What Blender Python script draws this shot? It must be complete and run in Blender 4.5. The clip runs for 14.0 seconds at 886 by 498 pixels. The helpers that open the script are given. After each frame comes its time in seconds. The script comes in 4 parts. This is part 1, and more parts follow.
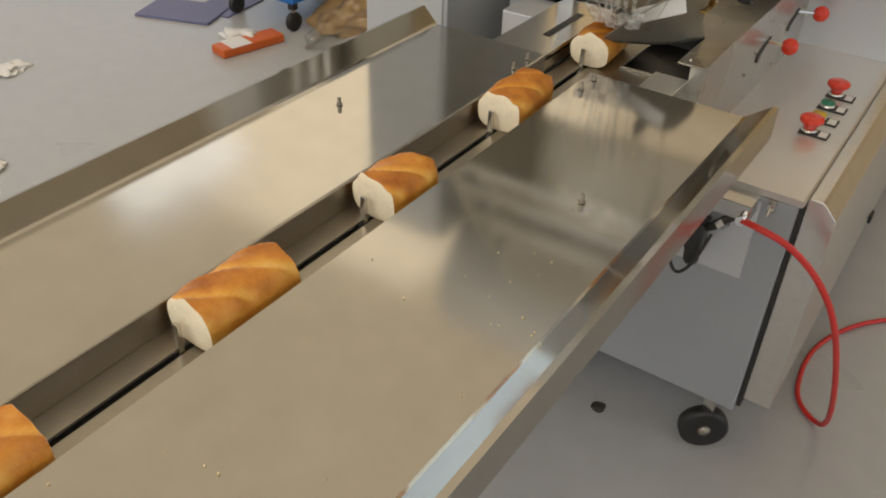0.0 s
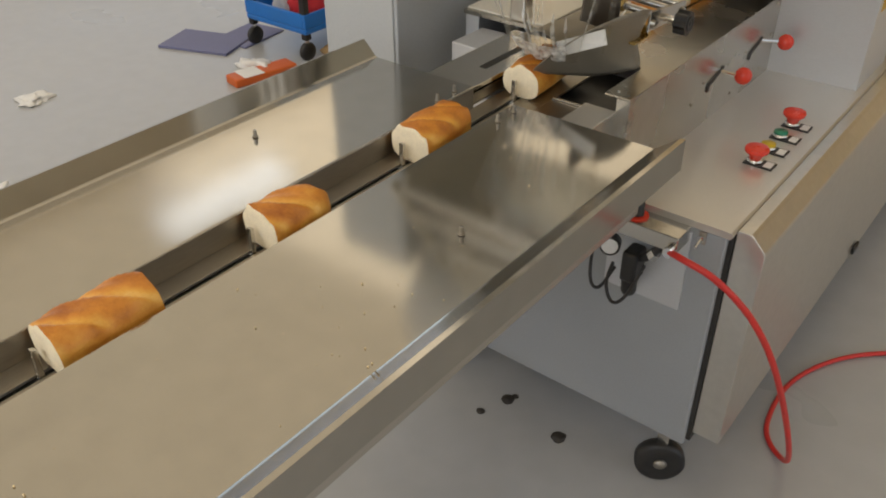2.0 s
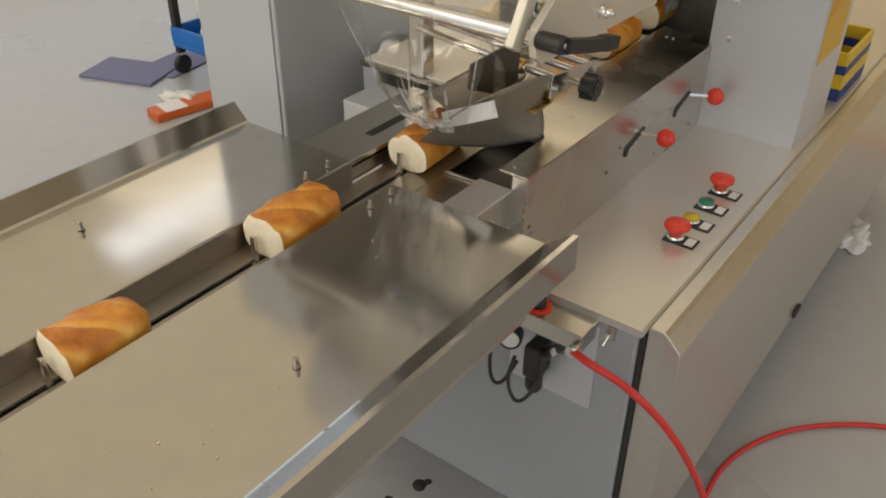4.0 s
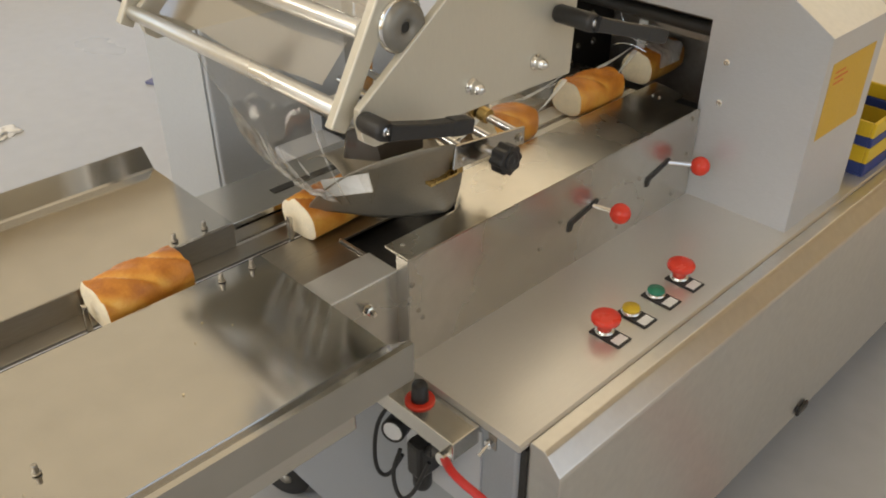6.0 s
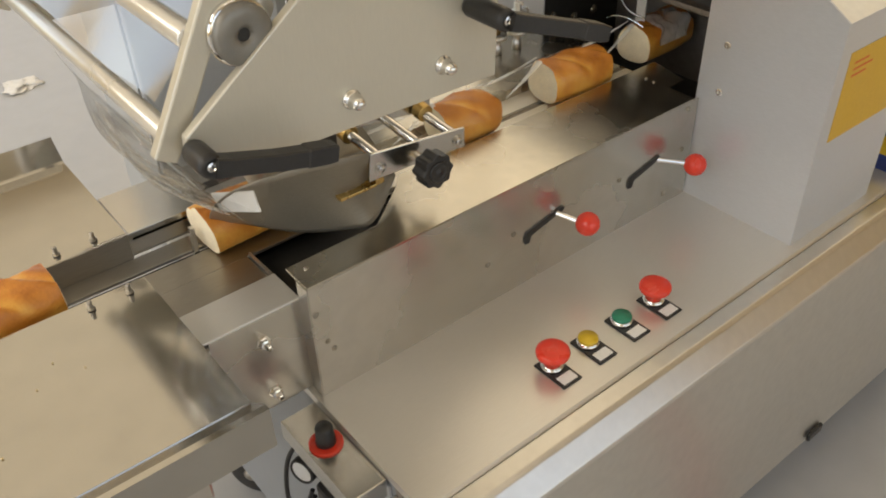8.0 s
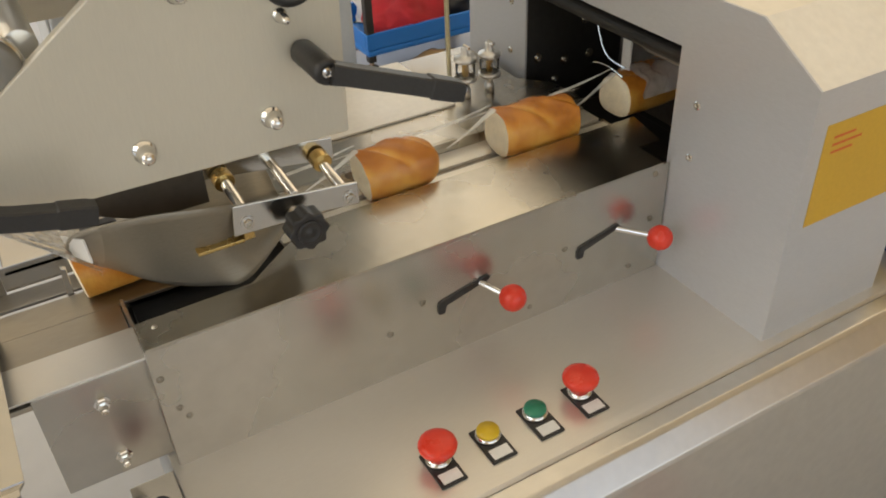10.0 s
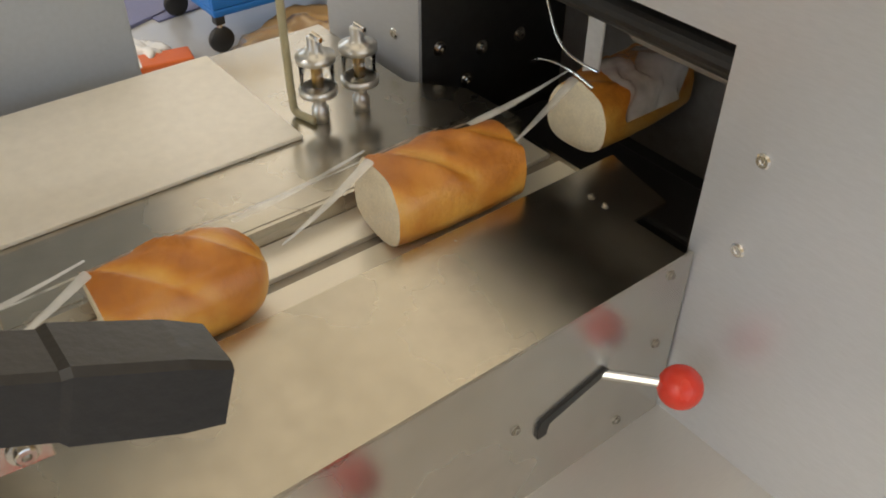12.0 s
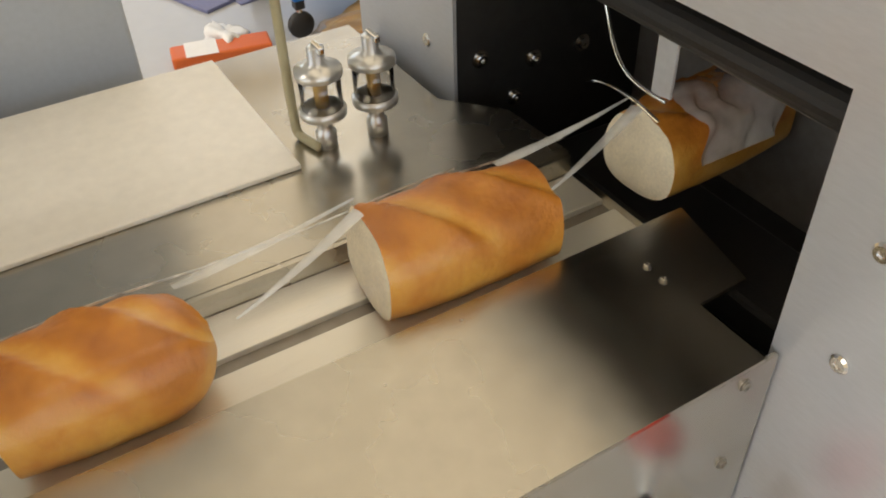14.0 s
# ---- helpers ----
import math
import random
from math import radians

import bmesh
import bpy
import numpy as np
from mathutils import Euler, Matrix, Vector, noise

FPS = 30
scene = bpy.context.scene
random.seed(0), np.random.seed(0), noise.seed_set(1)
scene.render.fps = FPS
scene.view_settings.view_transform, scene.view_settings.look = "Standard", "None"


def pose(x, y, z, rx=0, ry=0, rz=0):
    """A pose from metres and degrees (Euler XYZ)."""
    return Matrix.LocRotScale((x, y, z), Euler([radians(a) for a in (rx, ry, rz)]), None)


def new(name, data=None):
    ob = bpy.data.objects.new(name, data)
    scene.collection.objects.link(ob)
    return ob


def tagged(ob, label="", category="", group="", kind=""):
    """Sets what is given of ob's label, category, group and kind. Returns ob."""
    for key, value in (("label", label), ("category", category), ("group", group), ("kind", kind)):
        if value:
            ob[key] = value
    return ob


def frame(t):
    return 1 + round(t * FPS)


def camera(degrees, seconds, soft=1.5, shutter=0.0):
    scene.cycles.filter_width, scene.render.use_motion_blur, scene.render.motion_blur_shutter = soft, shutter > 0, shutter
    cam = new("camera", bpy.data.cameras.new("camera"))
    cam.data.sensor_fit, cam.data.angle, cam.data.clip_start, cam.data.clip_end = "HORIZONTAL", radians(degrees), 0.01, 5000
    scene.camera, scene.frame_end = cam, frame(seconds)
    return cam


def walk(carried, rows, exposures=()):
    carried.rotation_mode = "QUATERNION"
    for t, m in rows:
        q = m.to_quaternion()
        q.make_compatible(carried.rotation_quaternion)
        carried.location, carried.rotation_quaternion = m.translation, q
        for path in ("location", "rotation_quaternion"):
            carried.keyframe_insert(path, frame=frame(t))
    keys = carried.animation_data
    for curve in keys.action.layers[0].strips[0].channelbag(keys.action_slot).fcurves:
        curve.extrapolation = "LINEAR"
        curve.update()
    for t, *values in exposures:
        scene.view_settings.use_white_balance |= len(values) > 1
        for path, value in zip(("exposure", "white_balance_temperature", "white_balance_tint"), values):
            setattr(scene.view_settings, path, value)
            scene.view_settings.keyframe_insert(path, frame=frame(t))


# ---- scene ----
cam = camera(55.16, 14.0, soft=1.9)
PATH = [
    (0, 0.5503, -1.5062, 1.3403, 54.170, -1.629, 34.766),
    (0.5, 0.5849, -1.4887, 1.3414, 54.381, -1.011, 35.411),
    (1, 0.6383, -1.4594, 1.3445, 54.802, -0.370, 37.289),
    (1.5, 0.6760, -1.4364, 1.3542, 55.613, -0.051, 37.887),
    (2, 0.7280, -1.3853, 1.3590, 55.761, 0.309, 38.392),
    (2.5, 0.7311, -1.3143, 1.3600, 56.324, 0.566, 37.526),
    (2.7, 0.7186, -1.2802, 1.3592, 56.646, 0.239, 37.664),
    (4.8, 0.7065, -1.0542, 1.3823, 56.463, -0.644, 36.317),
    (5, 0.7246, -1.0258, 1.3887, 56.993, -0.690, 38.430),
    (5.5, 0.7788, -0.9024, 1.3876, 57.158, -0.249, 43.080),
    (6, 0.8452, -0.8082, 1.3848, 56.809, 0.018, 46.091),
    (6.5, 0.8662, -0.7438, 1.3845, 55.988, 1.517, 47.382),
    (7, 0.8407, -0.6663, 1.3870, 55.239, 1.420, 48.081),
    (7.2, 0.8277, -0.6426, 1.3866, 54.470, 1.620, 48.458),
    (9.3, 0.8952, -0.3750, 1.3628, 54.872, 1.848, 60.893),
    (9.5, 0.9187, -0.3463, 1.3611, 55.775, 2.203, 62.572),
    (10, 0.8682, -0.2755, 1.3438, 54.438, 2.103, 59.927),
    (10.5, 0.7892, -0.2243, 1.3373, 54.604, 1.431, 56.731),
    (11, 0.6258, -0.1380, 1.2815, 54.768, 1.215, 52.647),
    (11.5, 0.5354, -0.0679, 1.2316, 52.896, -0.130, 52.197),
    (12, 0.4430, 0.0075, 1.1721, 50.767, -0.267, 52.331),
    (12.5, 0.3683, 0.0734, 1.1109, 49.537, 0.312, 53.891),
    (13, 0.3633, 0.0749, 1.1193, 50.677, 0.311, 54.013),
    (13.5, 0.3605, 0.1055, 1.1322, 50.860, 0.740, 57.668),
    (14, 0.3624, 0.1298, 1.1295, 49.702, 1.613, 58.999),
]
walk(cam, [(t, pose(*p)) for t, *p in PATH], exposures=[(0, 0.26, 6700, 10), (2.5, 0.24, 6650, 10), (5, 0.44, 6600, 10), (7, 0.60, 6700, 10), (9.5, 0.64, 6750, 10), (10.5, 0.64, 6700, 10), (11, 0.68, 6550, 10), (12.5, 0.73, 6550, 10), (14, 0.93, 6550, 10)])

# ---- world ----
world = bpy.data.worlds.new("sky")
scene.world = world
world.use_nodes = True
wn = world.node_tree
sky = wn.nodes.new("ShaderNodeTexSky")
sky.sky_type, sky.sun_disc, sky.sun_elevation, sky.sun_rotation = "NISHITA", False, radians(40), radians(150)
wn.links.new(sky.outputs[0], wn.nodes["Background"].inputs[0])
wn.nodes["Background"].inputs[1].default_value = 0.12

HX0, HX1, HY0, HY1, HZ = -7.0, 6.0, -7.0, 8.0, 4.6


def window_light(name, loc, rot, sx, sy, power, color):
    lamp = bpy.data.lights.new(name, "AREA")
    lamp.shape, lamp.size, lamp.size_y, lamp.energy, lamp.color = "RECTANGLE", sx, sy, power, color
    ob = new(name, lamp)
    ob.matrix_world = pose(*loc, *rot)
    return ob


DAY = (0.92, 0.96, 1.0)
CREAM = (1.0, 0.87, 0.67)
WARM = (1.0, 0.93, 0.82)
# unseen window lamps, added to light the floor, cover and cabinet
window_light("added_daylight", (0.5, HY0 + 0.1, 2.6), (90, 0, 0), 9.0, 2.4, 38, DAY)
window_light("added_daylight", (HX1 - 0.1, 0.5, 2.1), (90, 0, 90), 8.0, 3.4, 34, WARM)
window_light("added_daylight", (HX0 + 0.1, 1.9, 2.4), (90, 0, -90), 11.0, 2.9, 42, WARM)
# unseen cream glow in three strengths, added to shape the tray reflections
for gx, gy, gw, gd, power in ((-4.65, 5.2, 4.1, 4.8, 53), (-4.65, -0.1, 4.1, 5.8, 26), (-0.55, 2.3, 4.1, 10.6, 48)):
    window_light("ceiling_fill_glow", (gx, gy, HZ - 0.06), (0, 0, 0), gw, gd, power, CREAM)
# fill lamps added overhead, kept out of view
LAMPS = ((-1.3, -4.4, 52, 1.2, 2.4), (-3.8, -4.6, 66, 1.2, 2.4), (1.2, -5.6, 44, 1.2, 2.4), (2.2, -4.2, 18, 1.2, 2.4), (3.2, 0.4, 10, 1.2, 2.4), (-5.4, 2.9, 3.5, 0.5, 1.5))
for lx, ly, power, sx, sy in LAMPS:
    window_light("added_fill_glow", (lx, ly, HZ - 0.12), (0, 0, 0), sx, sy, power, DAY if sx < 1 else WARM)


# ---- materials ----
def material(name, base, rough=0.5, metal=0.0, var=0.06, scale=6.0, fine=90.0, bump=0.05, grain=(1, 1, 1), rvar=0.1, coat=0.0, spec=0.5):
    m = bpy.data.materials.new(name)
    m.use_nodes = True
    nt = m.node_tree
    b = nt.nodes["Principled BSDF"]
    b.inputs["Metallic"].default_value = metal
    b.inputs["Specular IOR Level"].default_value = spec
    b.inputs["Coat Weight"].default_value = coat
    tc = nt.nodes.new("ShaderNodeTexCoord")
    mp = nt.nodes.new("ShaderNodeMapping")
    mp.inputs["Scale"].default_value = grain
    nt.links.new(tc.outputs["Object"], mp.inputs[0])
    big = nt.nodes.new("ShaderNodeTexNoise")
    big.inputs["Scale"].default_value, big.inputs["Detail"].default_value = scale, 4
    nt.links.new(tc.outputs["Object"], big.inputs["Vector"])
    small = nt.nodes.new("ShaderNodeTexNoise")
    small.inputs["Scale"].default_value, small.inputs["Detail"].default_value = fine, 3
    nt.links.new(mp.outputs[0], small.inputs["Vector"])
    mix = nt.nodes.new("ShaderNodeMath")
    mix.operation = "ADD"
    nt.links.new(big.outputs[0], mix.inputs[0])
    nt.links.new(small.outputs[0], mix.inputs[1])
    ramp = nt.nodes.new("ShaderNodeMapRange")
    ramp.inputs["From Min"].default_value, ramp.inputs["From Max"].default_value = 0.5, 1.5
    ramp.inputs["To Min"].default_value, ramp.inputs["To Max"].default_value = 1 - 1.6 * var, 1 + 1.6 * var
    nt.links.new(mix.outputs[0], ramp.inputs[0])
    mul = nt.nodes.new("ShaderNodeMix")
    mul.data_type, mul.blend_type = "RGBA", "MULTIPLY"
    mul.inputs["Factor"].default_value = 1
    mul.inputs["A"].default_value = (*base, 1)
    nt.links.new(ramp.outputs[0], mul.inputs["B"])
    nt.links.new(mul.outputs["Result"], b.inputs["Base Color"])
    rr = nt.nodes.new("ShaderNodeMapRange")
    rr.inputs["From Min"].default_value, rr.inputs["From Max"].default_value = 0.2, 0.8
    rr.inputs["To Min"].default_value, rr.inputs["To Max"].default_value = max(0.02, rough - rvar), rough + rvar
    nt.links.new(big.outputs[0], rr.inputs[0])
    nt.links.new(rr.outputs[0], b.inputs["Roughness"])
    if bump:
        bp = nt.nodes.new("ShaderNodeBump")
        bp.inputs["Strength"].default_value, bp.inputs["Distance"].default_value = bump, 0.002
        nt.links.new(mix.outputs[0], bp.inputs["Height"])
        nt.links.new(bp.outputs[0], b.inputs["Normal"])
    return m


STEEL = material("brushed_stainless_steel", (0.60, 0.58, 0.54), 0.20, 1.0, 0.05, 3, 60, 0.02, (40, 1, 40), 0.06)
TRAY = material("polished_tray_steel", (0.475, 0.46, 0.43), 0.115, 1.0, 0.05, 2.5, 24, 0.012, (1, 1, 1), 0.05)
TABLE = material("satin_table_steel", (0.69, 0.67, 0.63), 0.34, 0.72, 0.05, 4, 70, 0.02, (40, 1, 40), 0.05)
FRONT = material("satin_deck_front", (0.50, 0.48, 0.44), 0.27, 0.85, 0.06, 5, 40, 0.0, (1, 1, 1), 0.025)
DECK = material("worn_deck_steel", (0.48, 0.455, 0.40), 0.25, 1.0, 0.07, 9, 60, 0.012, (1, 1, 1), 0.09)
COVER = material("satin_cover_steel", (0.72, 0.70, 0.66), 0.30, 0.95, 0.05, 4, 60, 0.0, (1, 1, 1), 0.03)
STRIP = material("satin_guide_strip", (0.82, 0.79, 0.72), 0.33, 0.55, 0.06, 7, 80, 0.02, (40, 1, 40), 0.06)
PIPE = material("yellowish_plastic_pipe", (0.44, 0.39, 0.24), 0.4, 0.1, 0.08, 30, 200, 0.02)
# pale deck panel colour, also the painted-in brightness of the housing top
PALE = material("pale_deck_and_lit_top", (0.84, 0.80, 0.71), 0.4, 0.1, 0.05, 5, 90, 0.03)
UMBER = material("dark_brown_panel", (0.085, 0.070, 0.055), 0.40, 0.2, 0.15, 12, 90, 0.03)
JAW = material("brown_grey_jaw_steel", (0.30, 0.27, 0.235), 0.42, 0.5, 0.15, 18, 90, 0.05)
REEL = material("grey_film_reel", (0.62, 0.62, 0.61), 0.35, 0.0, 0.10, 3, 60, 0.03, (1, 8, 8))
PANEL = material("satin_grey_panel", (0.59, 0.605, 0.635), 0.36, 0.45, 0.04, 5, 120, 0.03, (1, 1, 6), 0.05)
GREY = material("grey_powder_coat", (0.33, 0.35, 0.375), 0.45, 0.0, 0.05, 5, 300, 0.05)
LOCKER = material("pale_grey_locker_paint", (0.46, 0.48, 0.50), 0.42, 0.0, 0.04, 4, 200, 0.03)
CREAMSTEEL = material("satin_side_plate", (0.60, 0.565, 0.475), 0.38, 0.4, 0.05, 4, 90, 0.02, (1, 30, 1), 0.05)
CHANNEL = material("worn_channel_steel", (0.40, 0.37, 0.32), 0.42, 1.0, 0.12, 5, 50, 0.03, (30, 1, 30), 0.06)
CHROME = material("bright_chrome", (0.75, 0.74, 0.72), 0.10, 1.0, 0.02, 8, 60, 0.0, rvar=0.04)
ROLLER = material("satin_roller_steel", (0.72, 0.71, 0.68), 0.30, 0.8, 0.04, 8, 60, 0.01, rvar=0.05)
DISC = material("dull_grey_disc", (0.22, 0.21, 0.19), 0.4, 0.4, 0.08, 20, 120, 0.03)
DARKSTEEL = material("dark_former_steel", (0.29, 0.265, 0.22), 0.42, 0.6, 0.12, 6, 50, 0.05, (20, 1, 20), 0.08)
BLACK = material("black_plastic", (0.019, 0.018, 0.018), 0.42, 0.0, 0.2, 20, 400, 0.1)
# near black: puts the shade of recesses, slots and the interior into colour
PIT = material("black_interior_and_shade", (0.022, 0.021, 0.020), 0.5, 0.0, 0.3, 12, 100, 0.05)
RED = material("red_gloss_plastic", (0.68, 0.042, 0.020), 0.25, 0.0, 0.06, 20, 200, 0.0)
REDHOSE = material("red_rubber_hose", (0.60, 0.03, 0.025), 0.4, 0.0, 0.1, 20, 300, 0.05)
YELLOW = material("yellow_plastic", (0.62, 0.42, 0.02), 0.35, 0.0, 0.05, 20, 200, 0.0)
GREEN = material("green_plastic", (0.02, 0.20, 0.12), 0.35, 0.0, 0.05, 20, 200, 0.0)
WHITE = material("white_label", (0.75, 0.75, 0.74), 0.5, 0.0, 0.05, 20, 200, 0.0)
BRASS = material("worn_brass", (0.55, 0.38, 0.14), 0.3, 1.0, 0.12, 40, 200, 0.05)
STICKER = material("yellow_warning_sticker", (0.60, 0.36, 0.035), 0.45, 0.0, 0.05, 20, 200, 0.0)
STICKERTEXT = material("orange_red_print", (0.60, 0.12, 0.02), 0.5, 0.0, 0.05, 20, 200, 0.0)
FLOOR = material("grey_epoxy_floor", (0.42, 0.425, 0.43), 0.30, 0.0, 0.05, 0.9, 14, 0.004, rvar=0.06)
WALKWAY = material("cream_far_floor", (0.60, 0.53, 0.42), 0.4, 0.0, 0.08, 0.9, 30, 0.04)
WALL = material("cream_wall_paint", (0.74, 0.62, 0.42), 0.6, 0.0, 0.05, 0.6, 60, 0.05)
CEIL = material("cream_ceiling_panel", (0.78, 0.70, 0.54), 0.6, 0.0, 0.05, 0.6, 60, 0.05)
BLUE = material("blue_plastic", (0.01, 0.16, 0.55), 0.35, 0.0, 0.08, 8, 200, 0.03)
NAVY = material("navy_plastic", (0.02, 0.04, 0.18), 0.45, 0.0, 0.08, 8, 200, 0.03)
CLOTH = material("red_cloth", (0.45, 0.02, 0.03), 0.8, 0.0, 0.2, 14, 300, 0.3)
CARD = material("brown_cardboard", (0.42, 0.27, 0.12), 0.8, 0.0, 0.12, 6, 200, 0.15)
PURPLE = material("slate_blue_card", (0.16, 0.17, 0.30), 0.7, 0.0, 0.1, 5, 200, 0.1)
DIRT = material("dark_floor_stain", (0.04, 0.035, 0.03), 0.6, 0.0, 0.2, 40, 200, 0.1)
CRUMB = material("pale_crumb", (0.75, 0.60, 0.36), 0.85, 0.0, 0.1, 60, 400, 0.2)


def bread_materials():
    m = bpy.data.materials.new("golden_bread_crust")
    m.use_nodes = True
    nt = m.node_tree
    b = nt.nodes["Principled BSDF"]
    b.inputs["Roughness"].default_value = 0.42
    tc, oi = nt.nodes.new("ShaderNodeTexCoord"), nt.nodes.new("ShaderNodeObjectInfo")
    add = nt.nodes.new("ShaderNodeVectorMath")
    add.operation = "MULTIPLY_ADD"
    add.inputs[1].default_value = (1, 1, 1)
    nt.links.new(tc.outputs["Object"], add.inputs[0])
    nt.links.new(oi.outputs["Random"], add.inputs[2])
    n1 = nt.nodes.new("ShaderNodeTexNoise")
    n1.inputs["Scale"].default_value, n1.inputs["Detail"].default_value = 30, 6
    n2 = nt.nodes.new("ShaderNodeTexNoise")
    n2.inputs["Scale"].default_value, n2.inputs["Detail"].default_value = 260, 4
    for n in (n1, n2):
        nt.links.new(add.outputs[0], n.inputs["Vector"])
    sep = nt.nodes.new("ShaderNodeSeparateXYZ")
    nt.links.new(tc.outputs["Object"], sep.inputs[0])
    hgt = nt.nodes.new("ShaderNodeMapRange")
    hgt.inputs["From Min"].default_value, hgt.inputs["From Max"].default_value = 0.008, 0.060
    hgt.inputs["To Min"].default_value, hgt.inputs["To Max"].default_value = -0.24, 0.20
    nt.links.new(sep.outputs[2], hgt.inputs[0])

    def fma(a, factor, c):
        node = nt.nodes.new("ShaderNodeMath")
        node.operation = "MULTIPLY_ADD"
        node.inputs[1].default_value = factor
        nt.links.new(a, node.inputs[0])
        nt.links.new(c, node.inputs[2])
        return node.outputs[0]
    mark = nt.nodes.new("ShaderNodeAttribute")
    mark.attribute_name = "score"
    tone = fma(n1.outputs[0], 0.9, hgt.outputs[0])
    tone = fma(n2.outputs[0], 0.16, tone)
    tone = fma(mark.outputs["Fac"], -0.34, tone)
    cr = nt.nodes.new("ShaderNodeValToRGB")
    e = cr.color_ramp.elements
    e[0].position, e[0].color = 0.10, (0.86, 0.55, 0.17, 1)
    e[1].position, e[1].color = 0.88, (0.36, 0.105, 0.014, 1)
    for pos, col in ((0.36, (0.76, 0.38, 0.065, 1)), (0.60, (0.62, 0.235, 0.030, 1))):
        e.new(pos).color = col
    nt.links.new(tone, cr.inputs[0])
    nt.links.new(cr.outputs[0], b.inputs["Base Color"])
    bp = nt.nodes.new("ShaderNodeBump")
    bp.inputs["Strength"].default_value, bp.inputs["Distance"].default_value = 0.5, 0.0012
    nt.links.new(n2.outputs[0], bp.inputs["Height"])
    nt.links.new(bp.outputs[0], b.inputs["Normal"])
    c = material("white_bread_crumb", (0.90, 0.79, 0.58), 0.9, 0.0, 0.10, 60, 500, 0.5)
    return m, c


CRUST, CRUMBFACE = bread_materials()


def film_material(name, gloss, folds, ior=1.3, share=0.25):
    m = bpy.data.materials.new(name)
    m.use_nodes = True
    nt = m.node_tree
    nt.nodes.remove(nt.nodes["Principled BSDF"])
    out = nt.nodes["Material Output"]
    tr, gl, mx = nt.nodes.new("ShaderNodeBsdfTransparent"), nt.nodes.new("ShaderNodeBsdfGlossy"), nt.nodes.new("ShaderNodeMixShader")
    tr.inputs[0].default_value = (0.99, 0.99, 0.985, 1)
    gl.inputs["Roughness"].default_value = 0.11
    lw = nt.nodes.new("ShaderNodeFresnel")
    lw.inputs[0].default_value = ior
    ad = nt.nodes.new("ShaderNodeMath")
    ad.operation, ad.use_clamp = "MULTIPLY_ADD", True
    ad.inputs[1].default_value, ad.inputs[2].default_value = share, gloss
    nt.links.new(lw.outputs[0], ad.inputs[0])
    nt.links.new(ad.outputs[0], mx.inputs[0])
    nt.links.new(tr.outputs[0], mx.inputs[1])
    nt.links.new(gl.outputs[0], mx.inputs[2])
    nt.links.new(mx.outputs[0], out.inputs[0])
    tc, mp, n = nt.nodes.new("ShaderNodeTexCoord"), nt.nodes.new("ShaderNodeMapping"), nt.nodes.new("ShaderNodeTexNoise")
    mp.inputs["Scale"].default_value = folds
    n.inputs["Scale"].default_value, n.inputs["Detail"].default_value = 14, 4
    bp = nt.nodes.new("ShaderNodeBump")
    bp.inputs["Strength"].default_value, bp.inputs["Distance"].default_value = 0.16, 0.003
    nt.links.new(tc.outputs["Object"], mp.inputs[0])
    nt.links.new(mp.outputs[0], n.inputs["Vector"])
    nt.links.new(n.outputs[0], bp.inputs["Height"])
    nt.links.new(bp.outputs[0], gl.inputs["Normal"])
    nt.links.new(bp.outputs[0], lw.inputs["Normal"])
    return m


FILM = film_material("clear_wrapping_film", 0.10, (6, 6, 0.25), 1.35, 0.4)
TUBE = film_material("clear_film_tube", 0.016, (1.2, 0.25, 1.2), 1.2, 0.07)
WEB = film_material("taut_film_web", 0.36, (1, 1, 0.2), 1.4, 0.5)
CUPGLASS = film_material("oil_cup_glass", 0.06, (1, 1, 1), 1.4, 1.0)


def glint_fold_material(name, scale, least, most):
    """Creased film: white patches stand in for glints on folds, clear between."""
    m = bpy.data.materials.new(name)
    m.use_nodes = True
    nt = m.node_tree
    b = nt.nodes["Principled BSDF"]
    b.inputs["Base Color"].default_value = (0.88, 0.88, 0.86, 1)
    b.inputs["Roughness"].default_value = 0.16
    tc, n, mr = nt.nodes.new("ShaderNodeTexCoord"), nt.nodes.new("ShaderNodeTexNoise"), nt.nodes.new("ShaderNodeMapRange")
    n.inputs["Scale"].default_value, n.inputs["Detail"].default_value = scale, 4
    mr.inputs["From Min"].default_value, mr.inputs["From Max"].default_value = 0.36, 0.62
    mr.inputs["To Min"].default_value, mr.inputs["To Max"].default_value = least, most
    nt.links.new(tc.outputs["Object"], n.inputs["Vector"])
    nt.links.new(n.outputs[0], mr.inputs[0])
    nt.links.new(mr.outputs[0], b.inputs["Alpha"])
    bp = nt.nodes.new("ShaderNodeBump")
    bp.inputs["Strength"].default_value, bp.inputs["Distance"].default_value = 0.25, 0.003
    nt.links.new(n.outputs[0], bp.inputs["Height"])
    nt.links.new(bp.outputs[0], b.inputs["Normal"])
    return m


FOLDGLINT = glint_fold_material("film_fold_glint", 70, 0.30, 0.90)
TAUT = glint_fold_material("white_film_and_glint", 16, 0.30, 0.78)
SOFTGLINT = glint_fold_material("soft_fold_glint", 34, 0.10, 0.50)

# ---- building helpers ----
PLACE = {}


def thing(name, loc, label, category, group="", kind=""):
    ob = new(name)
    ob.empty_display_size = 0.05
    ob.location = loc
    PLACE[ob] = Vector(loc)
    return tagged(ob, label, category, group, kind)


